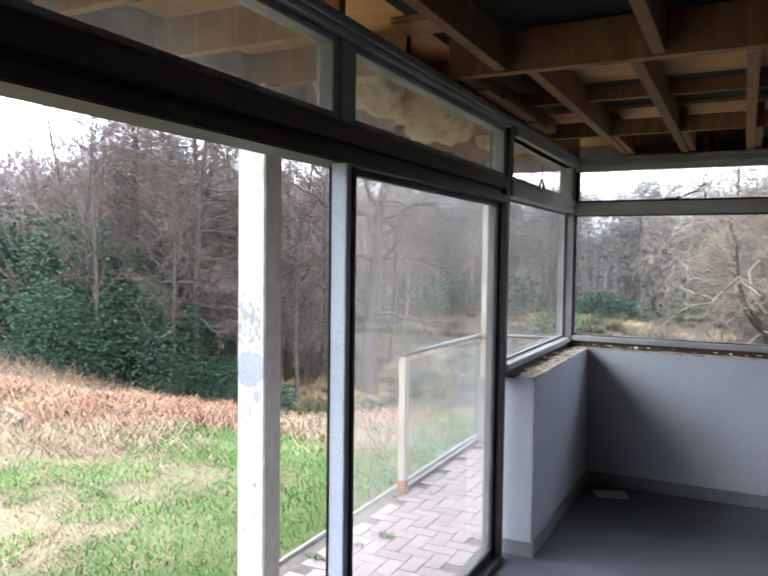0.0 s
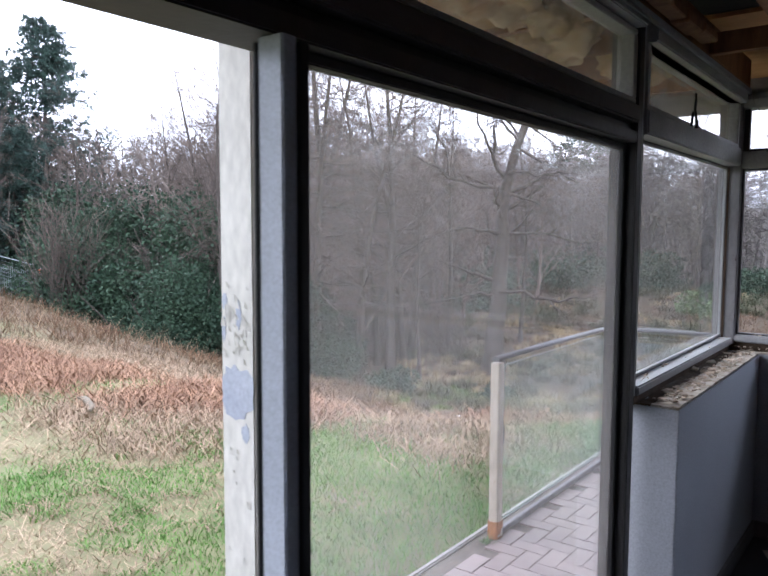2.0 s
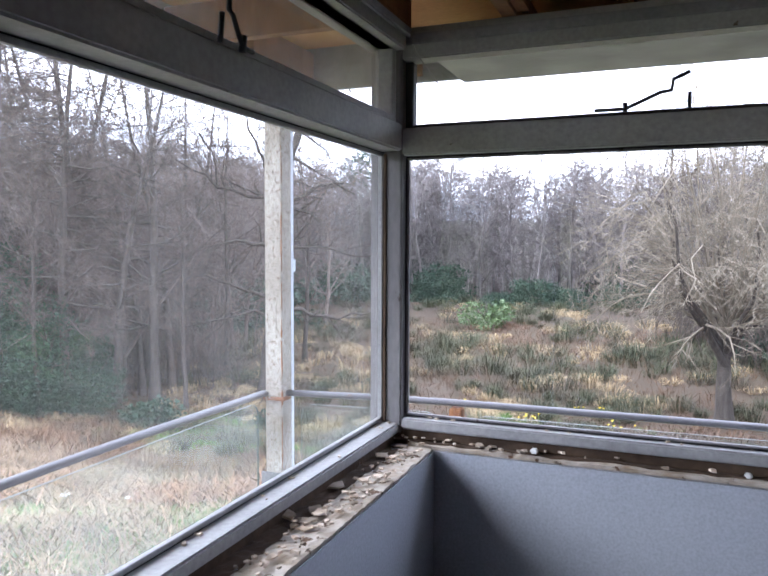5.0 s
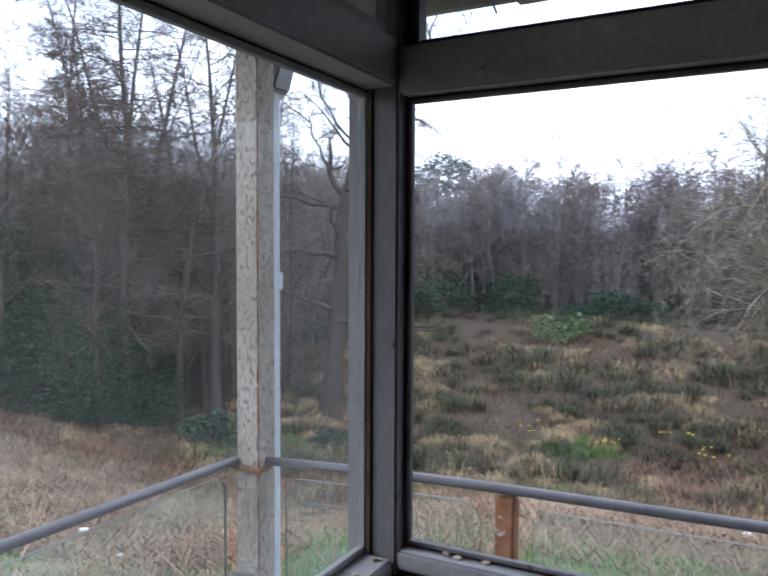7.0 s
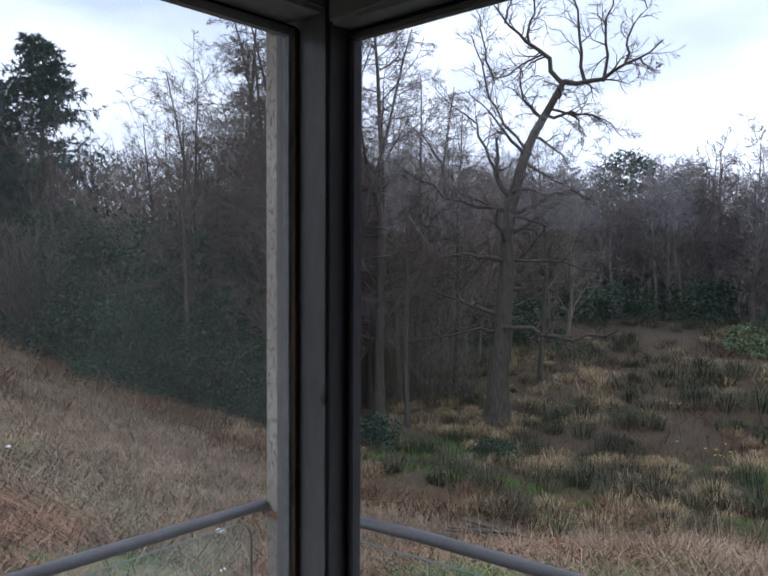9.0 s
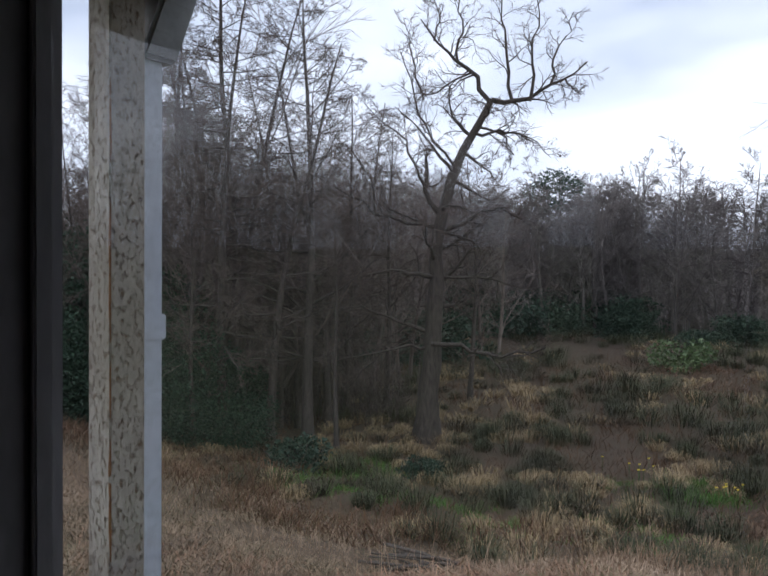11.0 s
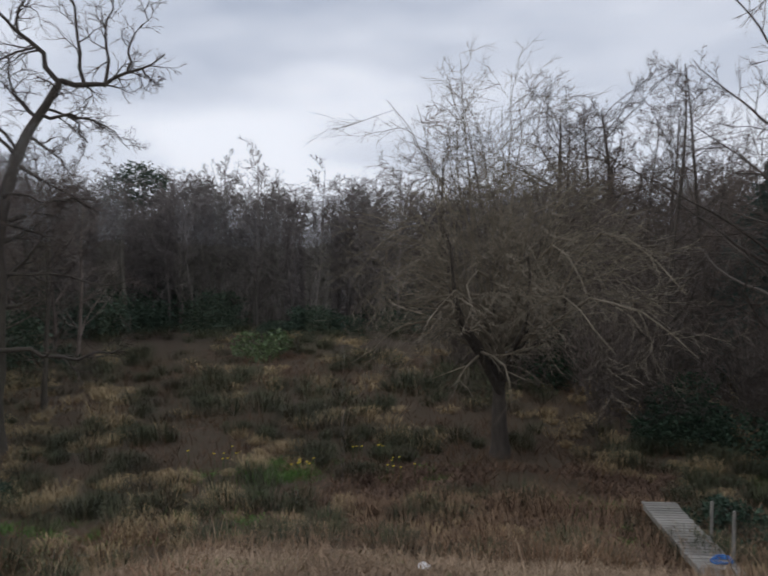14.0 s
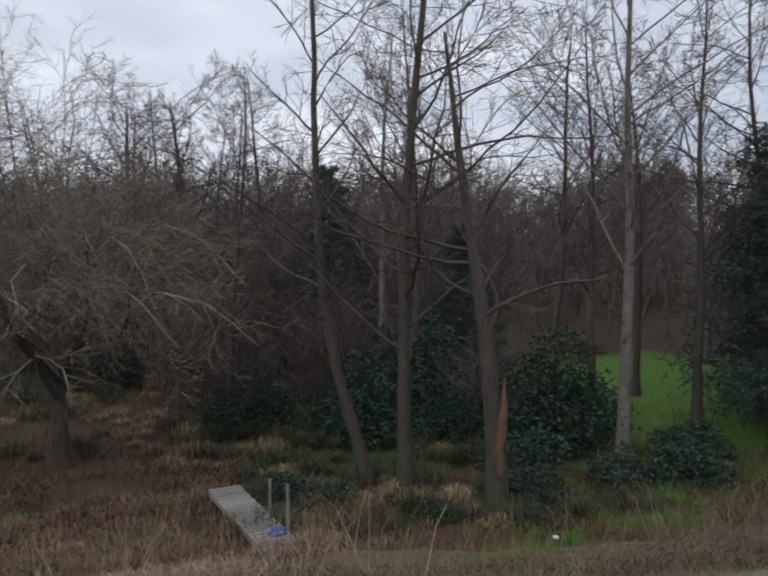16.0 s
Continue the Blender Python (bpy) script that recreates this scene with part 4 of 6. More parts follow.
def mounds(name, label, category, sets, flop, mat, rng):
    """Domed clumps of arching blades; sets: centres, radius, height, blades in each, blade width; flop: how far the tips droop."""
    VV = []
    for C, radius, height, per, width in sets:
        k = rng.integers(per // 2, per, len(C))
        c = np.repeat(C, k, 0)
        size = np.repeat(rng.uniform(0.55, 1.35, len(C)), k)
        n = len(c)
        a, q = rng.uniform(0, math.tau, n), np.sqrt(rng.random(n))
        out = np.stack([np.cos(a), np.sin(a), np.zeros(n)], 1)
        b = a + rng.normal(0, 0.5, n)
        way = np.stack([np.cos(b), np.sin(b), np.zeros(n)], 1)
        P = c + out * (radius * size * 0.5 * q)[:, None]
        h = height * size * (1.1 - 0.45 * q * q) * rng.uniform(0.7, 1.2, n)
        r = radius * size * rng.uniform(0.25, 0.75, n)
        up = np.array([0, 0, 1.0])
        mid = P + up * (h * 0.8)[:, None] + way * (r * 0.45)[:, None]
        tip = P + up * (h * (1.05 - 0.55 * flop * rng.uniform(0.5, 1.3, n)))[:, None] + way * r[:, None]
        side = np.stack([np.sin(b + rng.normal(0, 0.6, n)), -np.cos(b), np.zeros(n)], 1) * (width * rng.uniform(0.6, 1.3, n))[:, None]
        VV.append(np.stack([P - side, P + side, mid + side * 0.8, mid - side * 0.8, tip + side * 0.15, tip - side * 0.15], 1).reshape(-1, 3))
    V = np.concatenate(VV)
    k = np.arange(len(V) // 6)[:, None] * 6
    F = np.concatenate([k + np.array([0, 1, 2, 3]), k + np.array([3, 2, 4, 5])])
    return tagged(raw(name, V, F, mat), label, category, kind="stuff")


def green_at(x, y):
    return lattice_noise(x, y, 1.5, 11) * 0.42 + lattice_noise(x, y, 0.5, 12) * 0.33 + lattice_noise(x, y, 0.17, 13) * 0.25


def edge(x, y):
    """Zero on the upper edge of the bank, growing down the slope."""
    return y + 1.9 * ease(-x, 0, 4) - 0.8 * ease(x, 0, 3) + 0.45 * np.clip(x - 4, 0, 9) + 1.8 * (lattice_noise(x, y, 2.6, 31) - 0.5)


def meadow():
    rng = np.random.default_rng(5)
    near = lambda x, y: (np.hypot(x + 1.5, y + 1) < 9)
    lawn = lambda x, y: (edge(x, y) < 3.0)
    blades("lawn_grass", "short green grass of the overgrown lawn", "grass",
           np.concatenate([scatter(rng, 50000, -9, -1.2, -5, 4.5, lambda x, y: lawn(x, y) & (green_at(x, y) > 0.41)), scatter(rng, 60000, -4.5, -1.2, -4, 3.5, lambda x, y: green_at(x, y) > 0.41),
                           scatter(rng, 26000, -22, -8, -3, 6, lambda x, y: lawn(x, y) & (green_at(x, y) > 0.45)),
                           scatter(rng, 46000, -2, 13, 0.9, 5.0, lambda x, y: lawn(x, y) & (green_at(x, y) > 0.4)), scatter(rng, 30000, -3, 4, 1.0, 4.2, lambda x, y: green_at(x, y) > 0.34), scatter(rng, 26000, -5, 6, 4, 7.2, lambda x, y: green_at(x, y) > 0.52)]), 0.058, 0.0026, 0.9, M["grass"], rng)
    blades("dry_lawn_grass", "matted straw-coloured dead grass on the lawn", "grass",
           np.concatenate([scatter(rng, 60000, -9, -1.2, -5, 4.5, lambda x, y: lawn(x, y) & (green_at(x, y) < np.where(x > -4.2, 0.49, 0.58))), scatter(rng, 16000, -5, -1.2, -4, 3.5, lambda x, y: green_at(x, y) < 0.49),
                           scatter(rng, 24000, -22, -8, -3, 6, lambda x, y: lawn(x, y) & (green_at(x, y) < 0.6)),
                           scatter(rng, 16000, -2, 12, 0.9, 5.0, lambda x, y: lawn(x, y) & (green_at(x, y) < 0.45))]), 0.08, 0.0024, 1.9, M["straw"], rng, 0.5)
    band = lambda lo, hi: (lambda x, y: (edge(x, y) > lo) & (edge(x, y) < hi))
    ferns = lambda x, y: (y + 0.9 * (lattice_noise(x, y, 1.2, 43) - 0.5) > np.interp(x, [-13, -7.7, -5, -3.8, -2.6], [-1.9, -0.95, 0.0, 0.6, 1.8])) & (
        y + 0.9 * (lattice_noise(x, y, 0.9, 44) - 0.5) < np.interp(x, [-13, -8, -5, -3.7, -2.6], [0.5, 0.9, 2.1, 2.7, 3.0])) & (lattice_noise(x, y, 1.3, 41) > 0.22)
    open_bank = lambda x, y: ~ferns(x, y)
    blades("bank_straw", "pale dead grass combed along the bank", "grass",
           np.concatenate([tufts(rng, 900, 26, -6.0, -1.5, -1.2, 2.4, 0.13, lambda x, y: ~ferns(x, y) & (ferns(x, y + 1.0) | ferns(x, y + 1.5)) & (lattice_noise(x, y, 0.8, 47) > 0.35)), tufts(rng, 2300, 26, -14, 3, 1.2, 9, 0.14, lambda x, y: band(3.4, 8.2)(x, y) & open_bank(x, y)), tufts(rng, 900, 26, -12, -1.8, -1.5, 3, 0.14, lambda x, y: band(0.7, 2.3)(x, y) & (green_at(x, y) < 0.52) & open_bank(x, y)), tufts(rng, 1500, 22, -13, 3, 4.0, 10, 0.16, lambda x, y: (x < -2) | (y > 5.4))]), 0.2, 0.004, 1.3, M["straw"], rng, 0.5)
    blades("verge_grass", "damp flattened straw grass along the edge above the ditch", "grass",
           tufts(rng, 2600, 24, 2.0, 11, 1.6, 6.6, 0.12, lambda x, y: (y + 0.31 * x > 5.0) & (y + 0.31 * x < 6.7)), 0.14, 0.0035, 1.5, M["dull_straw"], rng, 0.55)
    blades("bank_grass", "grey-brown dead grass over the swell of the bank", "grass",
           np.concatenate([tufts(rng, 1900, 20, -30, -8, -1.5, 11, 0.2, lambda x, y: y > np.interp(x, [-13, -8], [0.3, 0.8])), tufts(rng, 500, 20, -9, -3.5, 1.8, 7, 0.16, open_bank)]), 0.22, 0.006, 1.3, M["dull_straw"], rng, 0.5)
    blades("dead_bracken", "collapsed rust-brown bracken on the bank", "bracken",
           np.concatenate([tufts(rng, 260, 22, -6.5, -1.5, 3.2, 6.0, 0.16, lambda x, y: lattice_noise(x, y, 1.1, 42) > 0.42), tufts(rng, 4200, 40, -13.5, -2.4, -2.4, 3.4, 0.15, ferns)]), 0.22, 0.0048, 1.7, M["bracken"], rng, 0.6)
    blades("brown_stems", "brown dead stems and brambles over the slope", "undergrowth",
           np.concatenate([tufts(rng, 1500, 20, -26, 3, 8.2, 13, 0.18, lambda x, y: (x < -12) | (lattice_noise(x, y, 1.8, 72) > 0.5)), tufts(rng, 420, 18, 5.6, 17, 7.5, 13.5, 0.2, lambda x, y: lattice_noise(x, y, 1.6, 71) > 0.5), tufts(rng, 260, 20, -26, -13, 0, 9, 0.2), tufts(rng, 1500, 22, -28, 20, 12, 34, 0.35)]), 0.42, 0.008, 1.0, M["brown"], rng)
    clear = lambda x, y: ~((x > -0.2) & (x < 4.2) & (y > 15.5) & (y < 20))
    heath = lambda k, scale, cut: (lambda x, y: (lattice_noise(x, y, scale, k) > cut) & clear(x, y))
    mounds("rush_clumps", "dark green clumps of rush across the heath", "rush",
           [(scatter(rng, 620, -20, 12, 9.8, 22, heath(51, 2.0, 0.5)), 0.55, 0.5, 190, 0.0052), (scatter(rng, 1000, -34, 24, 22, 42, heath(52, 3.0, 0.48)), 0.8, 0.6, 110, 0.008)], 0.6, M["rush"], rng)
    mounds("heather_mounds", "dark brown mounds of heather across the heath", "heather",
           [(scatter(rng, 420, -20, 12, 9.8, 22, heath(55, 1.7, 0.5)), 0.55, 0.38, 170, 0.006), (scatter(rng, 620, -34, 24, 22, 42, heath(56, 2.6, 0.5)), 0.95, 0.48, 100, 0.008)], 0.8, M["heather"], rng)
    mounds("tawny_tussocks", "tawny tussocks of drooping dead grass across the heath", "tussock",
           [(scatter(rng, 520, -18, 12, 9.8, 21, heath(53, 1.8, 0.52)), 0.5, 0.36, 170, 0.0055), (scatter(rng, 700, -34, 22, 20, 42, heath(54, 2.2, 0.55)), 0.75, 0.42, 90, 0.008)], 1.0, M["tawny"], rng)
    mounds("fern_mounds", "collapsed tan fern mounds beside the ditch", "bracken",
           [(scatter(rng, 230, -3.5, 6.8, 9.6, 15, heath(58, 1.5, 0.36)), 0.6, 0.42, 150, 0.0055)], 1.0, M["bank_fern"], rng)
    blades("heath_litter", "matted brown and straw stems between the clumps of the heath", "undergrowth",
           np.concatenate([tufts(rng, 1500, 26, -20, 13, 9.2, 22, 0.3), tufts(rng, 1100, 20, -34, 24, 20, 42, 0.6)]), 0.17, 0.006, 1.6, M["old_bracken"], rng, 0.5)
    blades("valley_bracken", "flattened pinkish-brown bracken at the back of the heath", "bracken",
           np.concatenate([tufts(rng, 700, 40, -22, 10, 28, 41, 0.3, lambda x, y: lattice_noise(x, y, 4.5, 61) > 0.6), tufts(rng, 1100, 34, -3, 7, 10.5, 18, 0.2, lambda x, y: lattice_noise(x, y, 2.4, 62) > 0.4)]), 0.26, 0.011, 1.6, M["old_bracken"], rng, 0.6)
    blades("valley_grass", "fresh green grass in the wet hollows", "grass",
           np.concatenate([tufts(rng, 60, 110, -4.2, -2.8, 16.5, 18, 0.25), tufts(rng, 170, 90, -9, 1.5, 10.8, 19, 0.16, lambda x, y: lattice_noise(x, y, 1.9, 66) > 0.6), tufts(rng, 90, 110, -13, -10, 11.5, 14.5, 0.3), tufts(rng, 60, 110, -3.5, -2.2, 11.6, 13.6, 0.22), tufts(rng, 50, 110, 3.0, 4.4, 12.5, 15.5, 0.2),
                           tufts(rng, 260, 90, 8.5, 20, 8.4, 13.5, 0.3), tufts(rng, 120, 90, 8, 13, 14, 17.5, 0.3)]), 0.17, 0.006, 0.8, M["grass"], rng)
    # dry stalks standing along the edge of the drop
    blades("dry_stalks", "bare dry stalks standing along the bank", "stalks", tufts(rng, 420, 9, -22, 14, 3.4, 8.4, 0.2), 0.6, 0.0028, 0.7, M["straw"], rng, 0.2)


ground()
meadow()


# ---------------------------------------------------------------- trees
UP = np.array([0, 0, 1.0])


def unit(a):
    return a / np.maximum(np.linalg.norm(a, axis=-1, keepdims=True), 1e-9)


def grow(base, way, length, r0, r1, k, wander, rise, rng):
    """Branches from base along way, k points each, that wander and bend up (rise > 0) or down."""
    P = np.empty((len(base), k, 3))
    P[:, 0], d = base, unit(way)
    step = (length / (k - 1))[:, None]
    for i in range(1, k):
        d = unit(d + rng.normal(0, wander, d.shape) + UP * rise)
        P[:, i] = P[:, i - 1] + d * step
    s = np.linspace(0, 1, k)[None]
    return P, r0[:, None] * (1 - s) + r1[:, None] * s


def sprout(P, R, n, u0, u1, angle, ratio, shrink, rng, thin=0.6):
    """n children on each branch, between the shares u0 and u1 of its length, at an angle in degrees."""
    N, k, _ = P.shape
    u = (u0 + (u1 - u0) * (np.arange(n)[None] + rng.random((N, n))) / n)
    f = np.clip(u * (k - 1), 0, k - 1.001)
    i = f.astype(int)
    w = (f - i)[..., None]
    rows = np.arange(N)[:, None]
    base = P[rows, i] * (1 - w) + P[rows, i + 1] * w
    tan = unit(P[rows, i + 1] - P[rows, i])
    rad = (R[rows, i] * (1 - w[..., 0]) + R[rows, i + 1] * w[..., 0]) * thin
    away = unit(np.cross(tan, unit(rng.normal(0, 1, tan.shape))))
    a = np.radians(angle * rng.uniform(0.7, 1.3, (N, n)))[..., None]
    way = tan * np.cos(a) + away * np.sin(a)
    total = np.linalg.norm(np.diff(P, axis=1), axis=2).sum(1)
    length = total[:, None] * ratio * (1 - shrink * u) * rng.uniform(0.6, 1.25, (N, n))
    return base.reshape(-1, 3), way.reshape(-1, 3), length.ravel(), rad.ravel()


def tubes(P, R, sides):
    """Corners and quads of round branches."""
    N, k, _ = P.shape
    T = unit(np.gradient(P, axis=1))
    ref = np.where(np.abs(T[..., 2:3]) > 0.85, np.array([1.0, 0, 0]), UP)
    A = unit(np.cross(T, ref))
    B = np.cross(A, T)
    ang = np.arange(sides) * math.tau / sides
    ring = P[:, :, None] + R[:, :, None, None] * (np.cos(ang)[None, None, :, None] * A[:, :, None] + np.sin(ang)[None, None, :, None] * B[:, :, None])
    idx = np.arange(N * k * sides).reshape(N, k, sides)
    nxt = np.roll(idx, -1, 2)
    F = np.stack([idx[:, :-1], nxt[:, :-1], nxt[:, 1:], idx[:, 1:]], -1).reshape(-1, 4)
    return ring.reshape(-1, 3), F


def ribbons(P, R):
    """Corners and quads of the finest twigs: tapering strips."""
    N, k, _ = P.shape
    T = unit(P[:, -1] - P[:, 0])
    side = unit(np.cross(T, np.roll(T, 1, 1) + 0.31))[:, None] * R[..., None]
    V = np.stack([P - side, P + side], 2).reshape(-1, 3)
    idx = np.arange(N * k * 2).reshape(N, k, 2)
    return V, np.stack([idx[:, :-1, 0], idx[:, :-1, 1], idx[:, 1:, 1], idx[:, 1:, 0]], -1).reshape(-1, 4)


def join(pieces):
    V, F, n = [], [], 0
    for v, f in pieces:
        V.append(v)
        F.append(f + n)
        n += len(v)
    return np.concatenate(V), np.concatenate(F)


def along(points, k, rng, rough=0.0):
    """A limb through a few given points, smoothed and slightly crooked."""
    p = np.array(points, float)
    s = np.r_[0, np.cumsum(np.linalg.norm(np.diff(p, axis=0), axis=1))]
    t = np.linspace(0, s[-1], k)
    q = np.stack([np.interp(t, s, p[:, i]) for i in range(3)], 1)
    q[1:-1] = (q[:-2] + 2 * q[1:-1] + q[2:]) / 4
    q[1:] += rng.normal(0, rough, q[1:].shape)
    return q[None]


def bare_tree(name, label, seed, height, radius, limbs=18, first=0.25, angle=60, reach=0.42, shrink=0.55, rise=0.04, wander=0.12, subs=7, twigs=6, tips=5,
              lean=(0, 0), bark="bark", twig="twig", stem=None, extra=(), group="", fine=0.004, tip_rise=0.02, level=4, collar=True):
    """A leafless tree at the origin: trunk, limbs and a crown of fine twigs."""
    rng = np.random.default_rng(seed)
    t = thing(name, label, "tree", group)
    if stem is None:
        P, R = grow(np.zeros((1, 3)), np.array([[lean[0], lean[1], 1.0]]), np.array([height]), np.array([radius]), np.array([radius * 0.12]), 14, 0.035, 0.02, rng)
    else:
        P = along(stem, 14, rng, radius * 0.12)
        R = (radius * (1 - 0.75 * np.linspace(0, 1, 14) ** 0.8))[None]
    R = R.copy()
    if collar:
        R[:, 0] *= 1.55
        R[:, 1] *= 1.08
    P[:, 0, 2] -= 0.25
    raw("trunk", *tubes(P, R, 9), M[bark], t, True)
    b, w, l, r = sprout(P, R, limbs, first, 0.98, angle, reach, shrink, rng, 0.4)
    l = np.maximum(l, height * 0.07)
    P1, R1 = grow(b, w, l, np.minimum(r, radius * 0.45), np.full(len(r), fine * 1.5), 9, wander, rise, rng)
    heavy = [tubes(P1, R1, 5)]
    for pts, r0 in extra:
        E = along(pts, 9, rng, 0.05)
        S = np.linspace(r0, r0 * 0.25, 9)[None]
        raw("limb", *tubes(E, S, 6), M[bark if twig != "twig_pale" or r0 > 0.06 else twig], t, True)
        P1, R1 = np.concatenate([P1, E]), np.concatenate([R1, S])
    P2, R2 = grow(*_shape(sprout(P1, R1, subs, 0.2, 0.98, 50, 0.42, 0.5, rng), fine, 1.1), 5, wander * 1.3, rise, rng)
    heavy.append(tubes(P2, R2, 3))
    P3, R3 = grow(*_shape(sprout(P2, R2, twigs, 0.15, 1.0, 42, 0.62, 0.45, rng), fine, 0.7), 3, wander * 1.3, tip_rise, rng)
    fuzz = [tubes(P3, R3, 3)]
    if level > 3:
        P4, R4 = grow(*_shape(sprout(P3, R3, tips, 0.1, 1.0, 34, 0.75, 0.4, rng), fine * 0.75, 0.5), 2, wander, tip_rise, rng)
        fuzz.append(ribbons(P4, R4 * 1.2))
    raw("crown", *join(heavy + fuzz), M[bark if twig != "twig_pale" else twig], t, second=M[twig], split=sum(len(f) for _, f in heavy))
    return t


def _shape(made, fine, end):
    base, way, length, rad = made
    return base, way, length, np.maximum(rad, fine * 1.15), np.full(len(rad), fine * end)


def put(ob, x, y, turn=0.0, size=1.0, sink=0.1):
    ob.matrix_world = pose(x, y, float(ground_z(x, y)) - sink, 0, 0, turn) @ Matrix.Diagonal((size, size, size, 1))
    return ob


def again(ob, x, y, turn, size, label=""):
    c = copy_thing(ob, Matrix.Identity(4))
    put(c, x, y, turn, size)
    if label:
        c["label"] = label
    return c


def leaf_cloud(lumps, n, size, rng, droop=0.3, shell=0.4):
    """Folded leaves, two triangles each side of a midrib, over a heap of lumps (x, y, z, rx, rz)."""
    L = np.array(lumps, float)
    vol = L[:, 3] ** 2 * L[:, 4]
    pick = rng.choice(len(L), n, p=vol / vol.sum())
    d = unit(rng.normal(0, 1, (n, 3)))
    rad = (shell + (1 - shell) * rng.random(n) ** 0.7) * (1 + 0.22 * np.sin(d[:, 0] * 7 + pick) * np.sin(d[:, 1] * 6 + 2 * pick) + 0.12 * rng.normal(0, 1, n))
    P = L[pick, :3] + d * rad[:, None] * np.stack([L[pick, 3], L[pick, 3], L[pick, 4]], 1)
    P[:, 2] = np.maximum(P[:, 2], 0.02)
    out = unit(d + rng.normal(0, 0.6, (n, 3)) - UP * droop)
    side = unit(np.cross(out, unit(d + rng.normal(0, 0.5, (n, 3))))) * (size * 0.3 * rng.uniform(0.7, 1.3, n))[:, None]
    nrm = unit(np.cross(side, out))
    s = (size * rng.uniform(0.6, 1.3, n))[:, None]
    tip, mid = P + out * s, P + out * s * 0.5
    V = np.stack([P, mid + side + nrm * s * 0.08, tip - nrm * s * 0.05, mid - side + nrm * s * 0.08], 1).reshape(-1, 3)
    k = np.arange(n)[:, None] * 4
    return V, np.concatenate([k + np.array([0, 1, 2]), k + np.array([0, 2, 3])])


def evergreen_bush(name, label, seed, width, height, n, size=0.11, mat="leaf", lumps=9, group=""):
    """An evergreen shrub: crooked stems and a lumpy heap of single leaves."""
    rng = np.random.default_rng(seed)
    t = thing(name, label, "shrub", group)
    H = []
    for i in range(lumps * 2):
        a, q = rng.uniform(0, math.tau), math.sqrt(rng.random())
        s = rng.uniform(0.12, 0.23) * width
        top = height * (1 - 0.6 * q * q)
        H.append((width * 0.42 * q * math.cos(a), width * 0.42 * q * math.sin(a), rng.uniform(0.15, 0.88) * top, s, min(s * 0.85, height * 0.22)))
    n0 = 10
    w = unit(np.stack([rng.normal(0, 0.5, n0), rng.normal(0, 0.5, n0), np.ones(n0)], 1))
    P, R = grow(np.zeros((n0, 3)) + rng.normal(0, 0.15, (n0, 3)) * np.array([1, 1, 0]), w, np.full(n0, height * 0.8), np.full(n0, 0.04), np.full(n0, 0.01), 6, 0.18, 0.03, rng)
    raw("branchwork", *tubes(P, R, 5), M["bark"], t, True)["kind"] = "stuff"
    raw("foliage", *leaf_cloud(H, n, size, rng, 0.1, 0.72), M[mat], t)
    return t


def conifer(name, label, seed, height, reach, group="", whorls=26, mat="needle"):
    """A conifer: straight stem, drooping boughs and sprays of needles."""
    rng = np.random.default_rng(seed)
    t = thing(name, label, "tree", group)
    P, R = grow(np.zeros((1, 3)), np.array([[0, 0, 1.0]]), np.array([height]), np.array([height * 0.018]), np.array([0.01]), 12, 0.01, 0, rng)
    raw("trunk", *tubes(P, R, 8), M["bark"], t, True)
    n = whorls * 7
    u = np.sort(rng.uniform(0.06, 0.99, n))
    a = rng.uniform(0, math.tau, n)
    base = np.stack([np.zeros(n), np.zeros(n), u * height], 1)
    way = np.stack([np.cos(a), np.sin(a), 0.35 * u + 0.05], 1)
    l = reach * (1.02 - u) ** 0.75 * rng.uniform(0.55, 1.2, n) + 0.2
    B, Q = grow(base, way, l, np.full(n, 0.022), np.full(n, 0.005), 6, 0.07, -0.05, rng)
    raw("branchwork", *tubes(B, Q, 4), M["bark"], t, True)["kind"] = "stuff"
    b, w, l2, r = sprout(B, Q, 9, 0.12, 1.0, 55, 0.32, 0.3, rng)
    w[:, 2] -= 0.25
    C, S = grow(b, w, np.maximum(l2, 0.16), np.full(len(r), 0.012), np.full(len(r), 0.004), 3, 0.1, -0.08, rng)
    m = len(C)
    k = 20
    f = rng.random((m, k))
    pts = C[:, 0][:, None] * (1 - f[..., None]) + C[:, 2][:, None] * f[..., None]
    out = unit(rng.normal(0, 1, (m, k, 3)) + unit(C[:, 2] - C[:, 0])[:, None] * 0.8 - UP * 0.2)
    ln = rng.uniform(0.09, 0.26, (m, k, 1))
    sd = unit(np.cross(out, rng.normal(0, 1, out.shape))) * 0.018
    V = np.stack([pts - sd, pts + sd, pts + out * ln], 2).reshape(-1, 3)
    F = np.arange(len(V)).reshape(-1, 3)
    raw("needles", V, F, M[mat], t)
    return t


